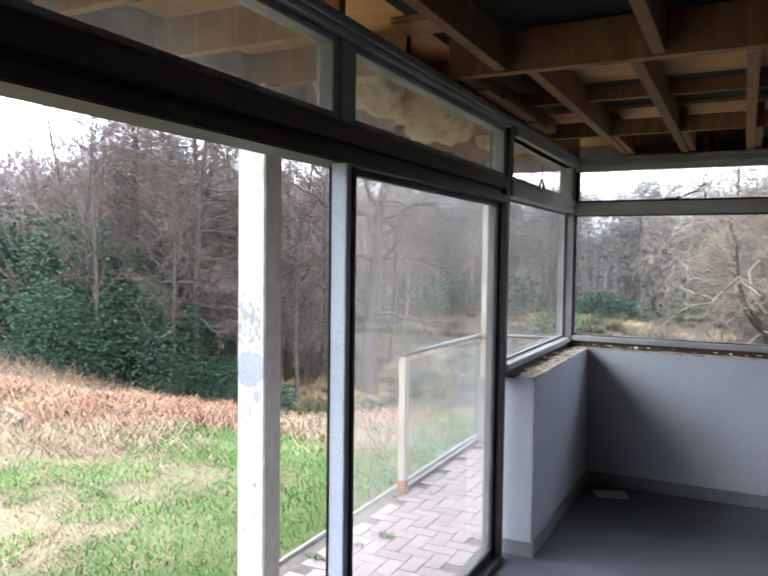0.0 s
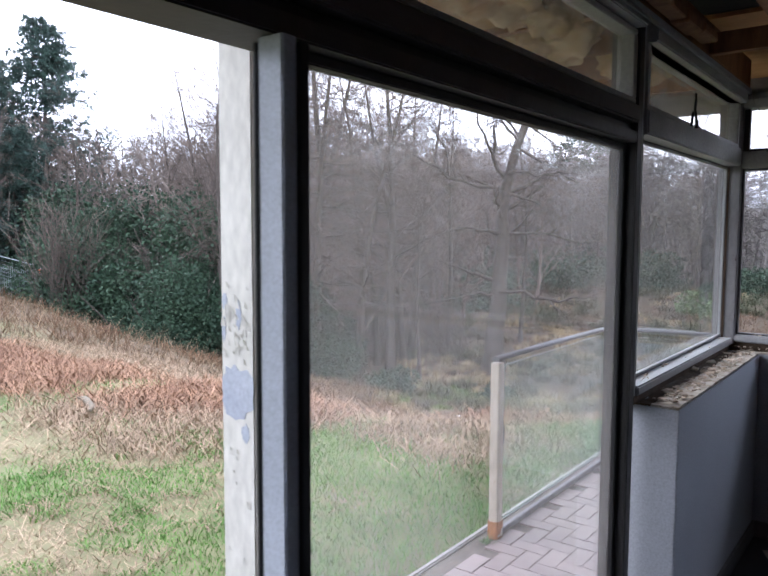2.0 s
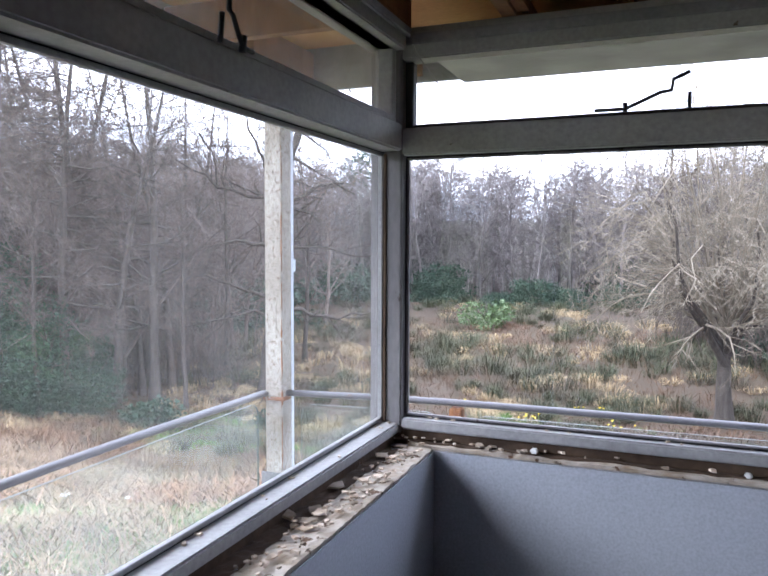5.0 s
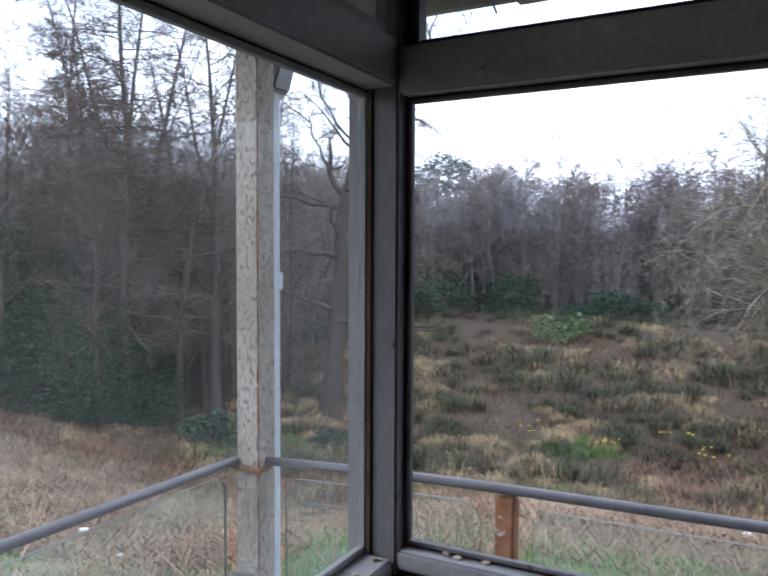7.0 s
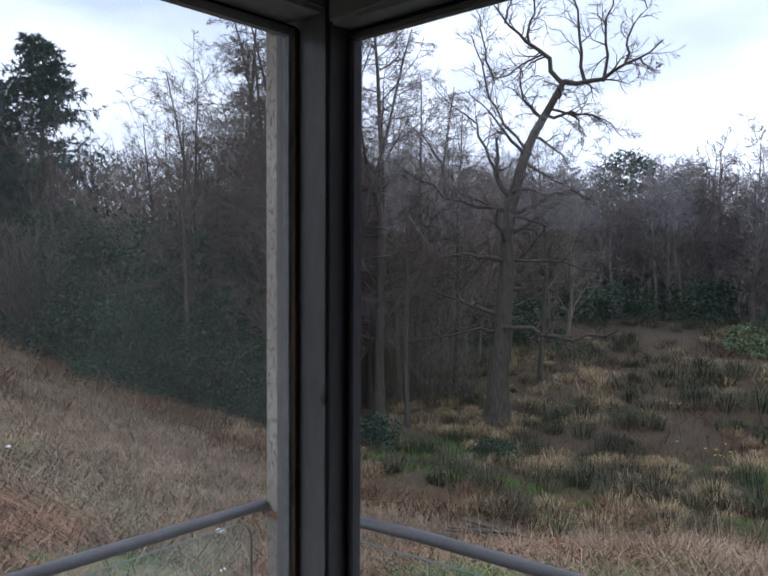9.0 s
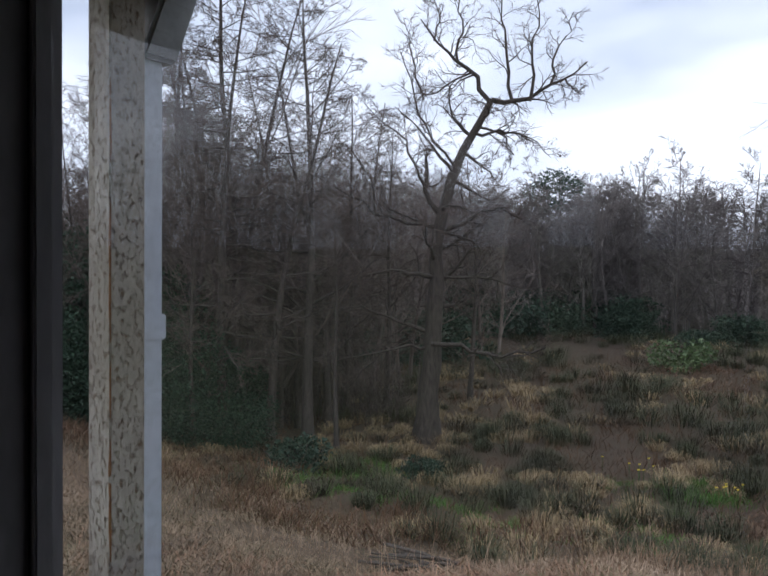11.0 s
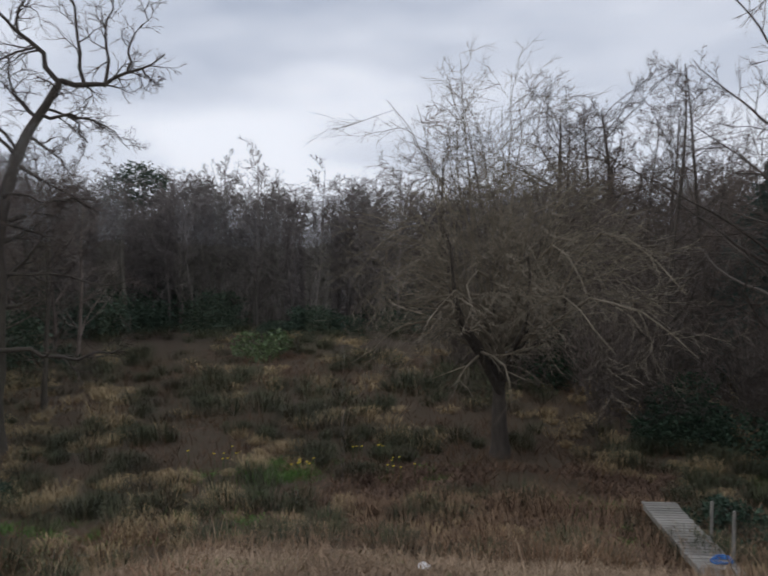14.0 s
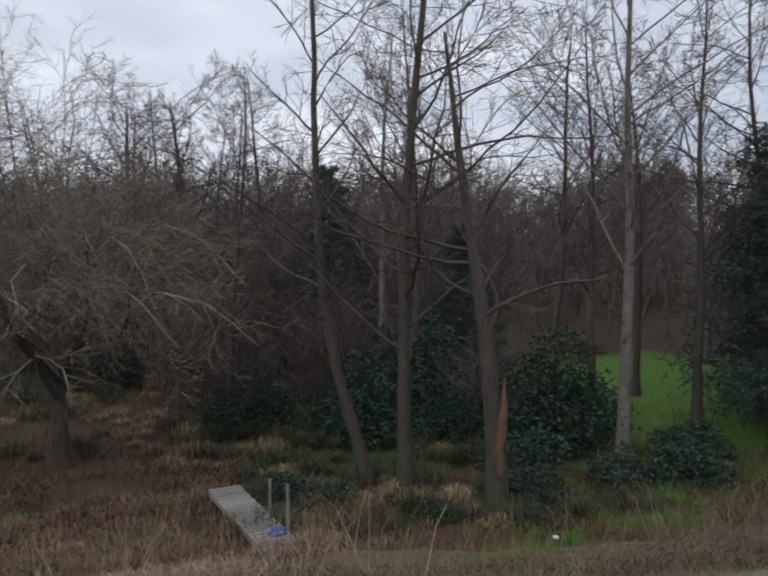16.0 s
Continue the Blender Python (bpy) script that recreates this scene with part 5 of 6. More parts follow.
def wood_mass(name, label, spots, seed, mat, fine=0.013, limbs=11, twigs=9, tips=4, stem=0.12):
    """Woodland too dense to count: many stems with their limbs and twigs as one piece of stuff. spots: x, y, height."""
    rng = np.random.default_rng(seed)
    S = np.array(spots, float)
    base = np.stack([S[:, 0], S[:, 1], ground_z(S[:, 0], S[:, 1]) - 0.1], 1)
    n = len(S)
    P, R = grow(base, np.stack([rng.normal(0, 0.08, n), rng.normal(0, 0.08, n), np.ones(n)], 1), S[:, 2], np.full(n, stem) * S[:, 2] / 9, np.full(n, fine), 7, 0.06, 0.03, rng)
    b, w, l, r = sprout(P, R, limbs, 0.12, 0.97, 52, 0.34, 0.5, rng, 0.45)
    P1, R1 = grow(b, w, l, np.maximum(r, fine), np.full(len(r), fine), 4, 0.14, 0.05, rng)
    P2, R2 = grow(*_shape(sprout(P1, R1, twigs, 0.12, 1.0, 48, 0.5, 0.35, rng), fine * 0.7, 0.8), 3, 0.16, 0.04, rng)
    P3, R3 = grow(*_shape(sprout(P2, R2, tips, 0.1, 1.0, 36, 0.85, 0.3, rng), fine * 0.42, 0.6), 2, 0.1, 0.02, rng)
    return tagged(raw(name, *join([tubes(P, R, 5), tubes(P1, R1, 3), ribbons(P2, R2 * 1.3), ribbons(P3, R3 * 1.3)]), M[mat]), label, "woodland", kind="stuff")


def crown_mass(name, label, spots, seed, mat, fine, tips=3):
    """Round-headed bare trees of a far wood as one piece of stuff. spots: x, y, height."""
    rng = np.random.default_rng(seed)
    S = np.array(spots, float)
    n = len(S)
    base = np.stack([S[:, 0], S[:, 1], ground_z(S[:, 0], S[:, 1]) - 0.1], 1)
    P, R = grow(base, np.stack([rng.normal(0, 0.1, n), rng.normal(0, 0.1, n), np.ones(n)], 1), S[:, 2] * 0.86, S[:, 2] * 0.013, np.full(n, fine * 1.5), 5, 0.07, 0.02, rng)
    b, w, l, r = sprout(P, R, 11, 0.1, 0.97, 50, 0.5, 0.5, rng, 0.5)
    P1, R1 = grow(b, w, l, np.maximum(r, fine * 1.3), np.full(len(r), fine), 4, 0.13, 0.07, rng)
    P2, R2 = grow(*_shape(sprout(P1, R1, 6, 0.15, 1.0, 45, 0.55, 0.4, rng), fine * 0.8, 0.8), 3, 0.16, 0.05, rng)
    P3, R3 = grow(*_shape(sprout(P2, R2, 5, 0.1, 1.0, 38, 0.66, 0.35, rng), fine * 0.6, 0.7), 2, 0.1, 0.03, rng)
    P4, R4 = grow(*_shape(sprout(P3, R3, tips, 0.1, 1.0, 32, 0.8, 0.3, rng), fine * 0.45, 0.6), 2, 0.1, 0.02, rng)
    return tagged(raw(name, *join([tubes(P, R, 4), tubes(P1, R1, 3), ribbons(P2, R2), ribbons(P3, R3), ribbons(P4, R4)]), M[mat]), label, "woodland", kind="stuff")


def skyline(x, y):
    """Tallest a tree may stand at this spot of the western wood, which falls to a gap beside the spruces."""
    dx, dy = 0.55 - x, y + 1.0
    d = math.hypot(dx, dy)
    rise = np.interp(math.degrees(math.atan2(dx, dy)), [33, 38, 41, 44, 48, 51, 54, 57, 60, 63, 66, 72, 90], [9, 13, 16.5, 20, 20, 18, 15.5, 12, 9.6, 8.6, 9, 10.5, 11])
    return 1.7 + d * math.tan(radians(float(rise))) - float(ground_z(x, y))


def oak():
    """The old half-dead oak on the heath, its top leaning away from the house."""
    # offsets along the view's right (u) and up (z) from the foot
    ux, uy = 0.857, 0.515

    def at(u, z, d=0.0):
        return (u * ux - d * uy, u * uy + d * ux, z)

    stem = [at(0, 0), at(0.1, 2.0), at(0.25, 4.2), at(0.35, 6.4), at(0.5, 7.6), at(0.95, 8.5), at(1.45, 9.5), at(1.8, 10.2)]
    extra = [
        ([at(1.8, 10.15), at(2.3, 10.05), at(2.9, 10.1), at(3.3, 10.5), at(3.9, 10.75), at(4.5, 11.2)], 0.105),
        ([at(2.9, 10.1), at(3.1, 10.9), at(2.9, 11.6), at(3.2, 12.4), at(3.1, 13.0)], 0.064),
        ([at(3.5, 10.6), at(3.6, 11.3), at(4.0, 12.0), at(4.1, 12.6)], 0.053),
        ([at(2.4, 10.1), at(2.2, 11.0), at(2.3, 11.9), at(2.0, 12.8), at(2.1, 13.4)], 0.068),
        ([at(1.75, 10.1), at(1.3, 10.9), at(0.7, 11.3), at(0.1, 11.9), at(-0.3, 12.5)], 0.098),
        ([at(0.8, 11.25), at(0.95, 12.2), at(0.8, 13.0), at(1.0, 13.6)], 0.053),
        ([at(1.2, 10.95), at(0.6, 10.6), at(-0.2, 10.3), at(-0.8, 10.5)], 0.045),
        ([at(0.36, 6.8), at(-0.1, 7.4), at(-0.15, 8.3), at(-0.12, 8.75)], 0.128),
        ([at(0.3, 6.4), at(-0.6, 6.6), at(-1.6, 6.9), at(-2.4, 7.4), at(-3.2, 8.0)], 0.098),
        ([at(-0.1, 7.6), at(-0.5, 8.6), at(-1.2, 9.4), at(-1.9, 10.0)], 0.06),
        ([at(0.4, 6.3), at(1.0, 6.5), at(1.7, 7.1), at(2.2, 7.0), at(2.7, 6.7)], 0.112),
        ([at(1.3, 9.2), at(2.0, 9.2), at(2.6, 9.2), at(3.1, 8.8)], 0.068),
        ([at(0.75, 8.2), at(0.2, 8.9), at(-0.4, 9.9), at(-0.5, 10.8), at(-0.95, 11.6)], 0.06),
        ([at(1.2, 9.1), at(0.7, 9.7), at(0.6, 10.5), at(0.2, 11.0)], 0.05),
        ([at(-0.2, 10.3), at(-0.6, 11.1), at(-0.5, 11.9), at(-0.9, 12.6)], 0.042),
        ([at(0.1, 11.9), at(0.3, 12.6), at(0.1, 13.3)], 0.04),
        ([at(-1.6, 6.9), at(-1.7, 7.8), at(-2.3, 8.6), at(-2.2, 9.3)], 0.05),
        ([at(3.9, 10.75), at(4.2, 10.3), at(4.5, 10.5)], 0.04),
        ([at(2.0, 9.2), at(2.4, 8.6), at(2.3, 8.0)], 0.04),
        ([at(0.2, 5.0), at(1.4, 5.0), at(2.8, 4.6), at(3.6, 4.8)], 0.075),
        ([at(0.1, 3.3), at(-0.9, 3.6), at(-1.8, 4.1), at(-2.6, 4.0)], 0.098),
        ([at(0.15, 3.0, -0.2), at(0.9, 3.1, -0.4), at(1.6, 2.6, -0.6), at(2.4, 2.8, -0.6), at(3.4, 3.0, -0.5)], 0.098),
        ([at(0.2, 2.9, 0.1), at(-0.8, 2.9, -0.5), at(-1.9, 2.7, -0.8), at(-3.0, 2.4, -0.8)], 0.068),
    ]
    t = bare_tree("oak_tree", "old bare oak with a crooked leaning top and dead limbs", 7, 10, 0.37, limbs=16, first=0.38, angle=72, reach=0.24, shrink=0.2, stem=stem, extra=[(p, q * 0.8) for p, q in extra],
                  wander=0.24, subs=9, twigs=6, tips=4, bark="oak_bark", fine=0.0055, rise=0.03)
    put(t, -11.2, 17.45)


def willow():
    """The low spreading tree with pale arching branches and a nest box on its trunk."""
    rng = np.random.default_rng(17)
    extra = []
    for i in range(9):
        a = i * 0.7 + rng.uniform(-0.3, 0.3)
        c, s, r = math.cos(a), math.sin(a), rng.uniform(1.4, 3.4)
        h = rng.uniform(4.6, 7.6)
        extra.append(([(0, 0, rng.uniform(1.5, 2.6)), (c * r * 0.3, s * r * 0.3, 3.1), (c * r * 0.65, s * r * 0.65, h * 0.66), (c * r * 0.8, s * r * 0.8, h)], rng.uniform(0.075, 0.12)))
    for i in range(9):
        a, r = rng.uniform(0, math.tau), rng.uniform(0.3, 2.6)
        c, s, h = math.cos(a), math.sin(a), rng.uniform(8.8, 11.2)
        extra.append(([(c * r * 0.4, s * r * 0.4, 4.0), (c * r * 0.7, s * r * 0.7, h * 0.6), (c * r, s * r, h)], 0.028))
    for i in range(38):
        a = rng.uniform(0, math.tau)
        r, h = rng.uniform(1.8, 5.6), rng.uniform(3.8, 9.6)
        c, s = math.cos(a), math.sin(a)
        top = rng.uniform(2.2, 3.6)
        extra.append(([(0, 0, rng.uniform(2.2, 3.3)), (c * r * 0.25, s * r * 0.25, 2.4 + top * 0.5), (c * r * 0.6, s * r * 0.6, h * 0.8 + 0.4), (c * r, s * r, h if r < 3.2 else h * 0.62)], rng.uniform(0.025, 0.05)))
    t = bare_tree("willow_tree", "bare spreading willow with pale arching branches", 23, 5.2, 0.25, limbs=16, first=0.55, angle=62, reach=0.75, shrink=0.3, wander=0.15, subs=9, twigs=7, tips=4,
                  bark="oak_bark", twig="twig_pale", extra=extra, rise=-0.02, tip_rise=-0.05, fine=0.0045)
    put(t, 2.15, 19.3)
    b = thing("nest_box", "small pale nest box fixed to the willow trunk", "nest box")
    bm = slab((2.28, 18.9, -0.7), (2.41, 19.03, -0.47), 0.008)
    part("body", bm, M["paper"], b)
    roof = slab((2.25, 18.86, -0.47), (2.44, 19.05, -0.445), 0.004)
    part("roof", roof, M["plank"], b)


def woodland():
    wood = "trees of the wood"
    # left-hand group of tall fine trees
    alder = bare_tree("alder_tree", "tall leafless alder with fine dark twigs", 31, 14.5, 0.17, limbs=30, first=0.27, angle=68, reach=0.24, shrink=0.62, wander=0.1, subs=7, twigs=5, tips=4, group=wood, fine=0.0052)
    larch = bare_tree("larch_tree", "tall bare larch with level drooping branches", 33, 15.5, 0.18, limbs=62, first=0.2, angle=82, reach=0.22, shrink=0.66, wander=0.07, subs=9, twigs=6, tips=3, rise=0.0, tip_rise=-0.05, group=wood, fine=0.005)
    ash = bare_tree("ash_tree", "slender bare ash with upswept branches", 35, 12.5, 0.14, limbs=22, first=0.32, angle=48, reach=0.34, shrink=0.5, wander=0.13, subs=7, twigs=6, tips=4, group=wood, rise=0.05, fine=0.0052)
    put(larch, -17.2, 15.6)
    put(alder, -14.1, 15.4)
    put(ash, -12.6, 15.0, 40, 0.55)
    for ob, x, y, a, s in ((larch, -19.5, 17.5, 70, 1.05), (larch, -16.2, 19.6, 140, 0.95), (larch, -18.6, 14.2, 200, 0.95), (larch, -21.5, 16.5, 20, 1.0), (ash, -20.4, 13.2, 90, 0.95),
                           (ash, -15.2, 20.8, 210, 0.9), (larch, -22.8, 19.5, 300, 1.0), (alder, -17.6, 22.0, 160, 0.9), (ash, -23.5, 13.2, 10, 0.85), (ash, -13.2, 23.5, 320, 0.8), (alder, -26.0, 17.5, 100, 0.9),
                           (ash, -18.0, 11.0, 250, 0.72), (ash, -25.5, 10.5, 50, 0.8), (alder, -29, 14.0, 30, 0.8), (ash, -30, 9.0, 130, 0.8), (ash, -15.6, 12.4, 60, 0.6), (alder, -15.8, 16.8, 75, 0.7), (ash, -28, 4.5, 220, 0.75), (larch, -16.0, 13.7, 33, 1.0),
                           (larch, -18.3, 16.2, 260, 1.05), (larch, -15.2, 17.6, 310, 1.05), (larch, -20.6, 15.0, 190, 1.0), (larch, -14.9, 14.6, 110, 0.8)):
        again(ob, x, y, a, min(s, skyline(x, y) / {alder: 14.5, larch: 15.5, ash: 12.5}[ob]))
    # right-hand group by the boardwalk
    twin = bare_tree("alder_tree", "tall bare alder with an open crown beside the ditch", 41, 15.5, 0.16, limbs=26, first=0.2, angle=58, reach=0.34, shrink=0.5, wander=0.11, subs=7, twigs=5, tips=4, group=wood, fine=0.0042)
    put(twin, 8.7, 13.5)
    lean = bare_tree("alder_tree", "leaning bare alder beside the ditch", 43, 13, 0.15, limbs=20, first=0.3, angle=55, reach=0.34, shrink=0.5, wander=0.13, subs=6, twigs=5, tips=4, group=wood, fine=0.0042,
                     stem=[(0, 0, 0), (-0.25, 0.1, 1.0), (-0.75, 0.3, 2.8), (-1.0, 0.4, 4.5), (-1.1, 0.5, 7.0), (-1.05, 0.5, 9.5), (-1.2, 0.6, 12.5)])
    put(lean, 8.2, 14.2)
    birch = bare_tree("birch_tree", "bare birch with a flaking grey trunk", 45, 14.5, 0.16, limbs=22, first=0.3, angle=42, reach=0.36, shrink=0.5, wander=0.1, subs=7, twigs=6, tips=4, bark="bark_pale", group=wood, fine=0.0042,
                      tip_rise=-0.03)
    put(birch, 14.1, 12.4)
    torn = bare_tree("split_tree", "split old trunk with torn orange heartwood", 47, 9.5, 0.22, limbs=15, first=0.35, angle=58, reach=0.48, shrink=0.4, wander=0.14, subs=6, twigs=5, tips=4, group=wood, fine=0.0045)
    put(torn, 9.45, 11.2)
    rng = np.random.default_rng(2)
    P = along([(-0.12, -0.24, 1.0), (-0.07, -0.27, 2.0), (-0.05, -0.27, 2.5), (0.0, -0.22, 2.9)], 8, rng, 0.02)
    raw("torn_wood", *tubes(P, np.array([[0.06, 0.1, 0.09, 0.12, 0.1, 0.08, 0.05, 0.02]]), 7), M["torn"], torn, True, "torn orange heartwood")
    for ob, x, y, a, s in ((ash, 17.8, 13.3, 120, 1.0), (twin, 7.7, 23.5, 30, 0.75), (ash, 12.2, 19.5, 200, 1.05), (lean, 15.5, 17.5, 190, 0.95), (ash, 16.2, 15.6, 300, 0.95),
                           (birch, 12.8, 22.5, 60, 0.9), (ash, 8.8, 26.5, 140, 0.85), (alder, 10.8, 28, 75, 0.85), (ash, 5.6, 29, 20, 0.85), (alder, 14.5, 25.5, 220, 0.85), (ash, 19.5, 17.0, 260, 0.9), (twin, 21.5, 13.5, 200, 0.9),
                           (alder, 7.0, 32, 310, 0.85), (ash, 10.2, 34, 100, 0.9), (alder, 3.2, 36, 10, 0.8)):
        again(ob, x, y, a, s)
    dense = bare_tree("oak_tree", "broad bare oak with a dense twiggy crown", 49, 11.5, 0.3, limbs=22, first=0.28, angle=58, reach=0.42, shrink=0.35, wander=0.2, subs=8, twigs=6, tips=4, bark="oak_bark", group=wood, fine=0.006)
    put(dense, 6.2, 33.5)
    again(dense, 9.2, 37.0, 90, 1.05)
    again(dense, 0.2, 42.0, 200, 0.9)
    # evergreens
    fir = conifer("spruce_tree", "tall dark spruce with drooping boughs", 51, 10.5, 4.0, wood, 44)
    put(fir, -33.5, 13.4, 0, 1.38)
    for x, y, a, s in ((-36.0, 12.0, 40, 1.2), (-34.5, 9.0, 90, 1.1), (-31.5, 11.0, 150, 0.8), (-37, 6.5, 20, 1.2), (19.6, 11.0, 130, 0.95), (20.8, 12.4, 10, 0.85), (21.8, 10.8, 60, 1.05), (18.6, 8.8, 200, 0.6), (23.5, 12.0, 80, 0.95), (13.8, 29.5, 200, 0.85),
                       (22.5, 8.4, 250, 1.0), (22.6, 9.2, 300, 1.1), (15.8, 21.8, 30, 0.6)):
        again(fir, x, y, a, s)
    shrubs = "evergreen shrubs of the wood"
    laurel = evergreen_bush("rhododendron", "large dark glossy rhododendron bush", 61, 4.6, 4.0, 22000, 0.1, "leaf", 13, shrubs)
    put(laurel, -21.2, 11.7, 0, 1.5)
    for x, y, a, s in ((-19.4, 12.6, 60, 1.35), (-17.6, 13.2, 270, 1.1), (-15.9, 13.7, 120, 0.75), (-23.6, 10.9, 200, 1.25), (-19.1, 10.0, 330, 0.9), (-27.5, 13.0, 80, 1.4), (-31.5, 12.0, 10, 1.6), (-35.0, 8.0, 150, 1.5), (-24.6, 11.6, 30, 1.5), (-26.6, 12.4, 240, 1.6)):
        again(laurel, x, y, a, s)
    holly = evergreen_bush("laurel_bush", "broad green laurel under the trees", 63, 4.2, 2.7, 9000, 0.14, "leaf", 10, shrubs)
    put(holly, 7.9, 21.0, 0, 0.75)
    for x, y, a, s in ((10.2, 18.8, 80, 0.95), (11.6, 17.0, 140, 0.7), (12.8, 18.6, 20, 1.1), (13.6, 16.6, 250, 0.85), (14.9, 15.6, 40, 1.1), (13.6, 20.6, 10, 1.25), (5.2, 30, 70, 1.0)):
        again(holly, x, y, a, s)
    low = evergreen_bush("low_bush", "low evergreen bush on the bank of the ditch", 65, 1.7, 1.0, 2600, 0.1, "leaf_dull", 7, shrubs)
    put(low, 5.9, 13.9)
    for x, y, a, s in ((6.6, 12.9, 40, 0.85), (10.6, 11.6, 90, 1.0), (11.8, 13.2, 10, 1.3), (13.0, 11.4, 160, 1.0), (14.6, 11.0, 210, 1.2), (8.1, 11.5, 300, 0.6), (16.0, 11.9, 50, 1.1), (-12.2, 13.0, 100, 1.2), (-9.6, 14.8, 10, 0.7),
                       (9.4, 10.2, 20, 0.6)):
        again(low, x, y, a, s)
    far = evergreen_bush("far_rhododendron", "rhododendron thicket under the far trees", 67, 6.5, 2.9, 5200, 0.26, "leaf_dull", 12, shrubs)
    put(far, -19, 41)
    r = random.Random(9)
    for i in range(13):
        again(far, -46 + i * 5.6 + r.uniform(-2, 2), 42.5 + r.uniform(-1.5, 6), r.uniform(0, 360), r.uniform(0.45, 1.0))
    for i in range(18):
        again(far, -48 + i * 4.3 + r.uniform(-1.5, 1.5), 41.5 + r.uniform(-1, 2.5), r.uniform(0, 360), r.uniform(0.3, 0.6), "low rhododendron along the foot of the far wood")
    for x, y in ((-22, 27), (-25, 22), (-20, 31), (-30, 19)):
        again(far, x, y, r.uniform(0, 360), r.uniform(0.7, 0.95))
    pale = evergreen_bush("young_shrub", "young yellow-green shrub out on the heath", 69, 2.6, 2.0, 1500, 0.17, "leaf_light", 8)
    put(pale, -8.2, 34.0)
    pine = thing("pine_tree", "round-topped dark pine standing over the far wood", "tree", wood)
    rng = np.random.default_rng(77)
    P, R = grow(np.zeros((1, 3)), np.array([[0.02, 0, 1.0]]), np.array([9.5]), np.array([0.2]), np.array([0.06]), 9, 0.03, 0, rng)
    raw("trunk", *tubes(P, R, 7), M["bark_pale"], pine, True)
    raw("foliage", *leaf_cloud([(0.3, 0, 10.2, 1.8, 0.9), (-1.4, 0.2, 9.4, 1.3, 0.7), (1.6, -0.2, 9.6, 1.3, 0.7), (-0.6, 0, 8.4, 1.6, 0.7), (-2.0, 0, 8.0, 1.1, 0.5), (0.9, 0, 8.3, 1.2, 0.6)], 2600, 0.24, rng), M["leaf_dull"], pine)
    put(pine, -22.6, 52.0, 0, 0.95)
    # the far wood, its haze put into the pale farwood colour
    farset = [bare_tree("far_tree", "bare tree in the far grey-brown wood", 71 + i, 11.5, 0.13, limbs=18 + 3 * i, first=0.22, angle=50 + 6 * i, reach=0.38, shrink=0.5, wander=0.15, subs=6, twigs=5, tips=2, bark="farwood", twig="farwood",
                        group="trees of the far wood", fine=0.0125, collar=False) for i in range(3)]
    spots = [(-58 + 92 * (i + r.uniform(0.1, 0.9)) / 26, 43.5 + r.uniform(-1.5, 3.0), r.uniform(0, 360), r.uniform(0.72, 0.95)) for i in range(26)]
    for i, (x, y, a, s) in enumerate(spots):
        if i < 3:
            put(farset[i], x, y, a, s)
        else:
            again(farset[i % 3], x, y, a, s)
    ring, rear = [], []
    for i in range(480):
        az, d = radians(r.uniform(-70, 60)), 44.5 + 38 * r.random() ** 1.3
        x, y = -d * math.sin(az), d * math.cos(az)
        if y < 2:
            continue
        (ring if d < 58 else rear).append((x, y, max(4.0, 1.7 + (0.118 + 0.026 * r.uniform(-1, 1)) * d - float(ground_z(x, y)))))
    for _ in range(120):
        az, d = radians(r.uniform(-22, 46)), r.uniform(45, 57)
        x, y = -d * math.sin(az), d * math.cos(az)
        ring.append((x, y, max(4.0, 1.7 + (0.108 + 0.024 * r.uniform(-1, 1)) * d - float(ground_z(x, y)))))
    # added trees, mostly out of view, that darken what the panes reflect
    back = []
    for _ in range(300):
        az, d = radians(r.choice((r.uniform(62, 150), r.uniform(-150, -72)))), r.uniform(34, 60)
        back.append((-d * math.sin(az), d * math.cos(az), r.uniform(7, 10)))
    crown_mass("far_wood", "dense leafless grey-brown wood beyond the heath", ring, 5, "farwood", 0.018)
    crown_mass("rear_wood", "leafless treetops behind the far wood, coloured pale for haze", rear, 25, "farwood", 0.028, 1)
    wood_mass("outer_wood", "leafless wood added behind the house, mostly unseen, to darken window reflections", back, 15, "farwood", 0.035, 8, 5, 1)
    west = [(-40 + 24 * r.random(), 12 + 22 * r.random()) for _ in range(105)] + [(-44 + 14 * r.random(), 2 + 14 * r.random()) for _ in range(25)]
    crown_mass("west_wood", "dense leafless wood beside the lawn", [(x, y, min(r.uniform(9.0, 15.0), skyline(x, y) * r.uniform(0.82, 1.0))) for x, y in west], 6, "thicket", 0.012)
    wood_mass("east_wood", "dense leafless wood beyond the board bridge", [(3.5 + 26 * r.random(), 27 + 18 * r.random(), r.uniform(6.5, 10.0)) for _ in range(80)] + [(24 + 16 * r.random(), 8 + 24 * r.random(), r.uniform(6.5, 10.0)) for _ in range(45)], 7, "thicket", 0.013, 14, 9, 4, 0.09)
    wood_mass("west_understorey", "thin brown saplings and brush under the western trees", [(-25 + 10 * r.random(), 13.5 + 12 * r.random(), r.uniform(2.0, 5.0)) for _ in range(45)], 8, "thicket", 0.007, 9, 8, 4, 0.05)
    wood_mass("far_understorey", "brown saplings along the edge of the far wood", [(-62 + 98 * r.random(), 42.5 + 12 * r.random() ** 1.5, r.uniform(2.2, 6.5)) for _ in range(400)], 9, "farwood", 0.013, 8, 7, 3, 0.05)
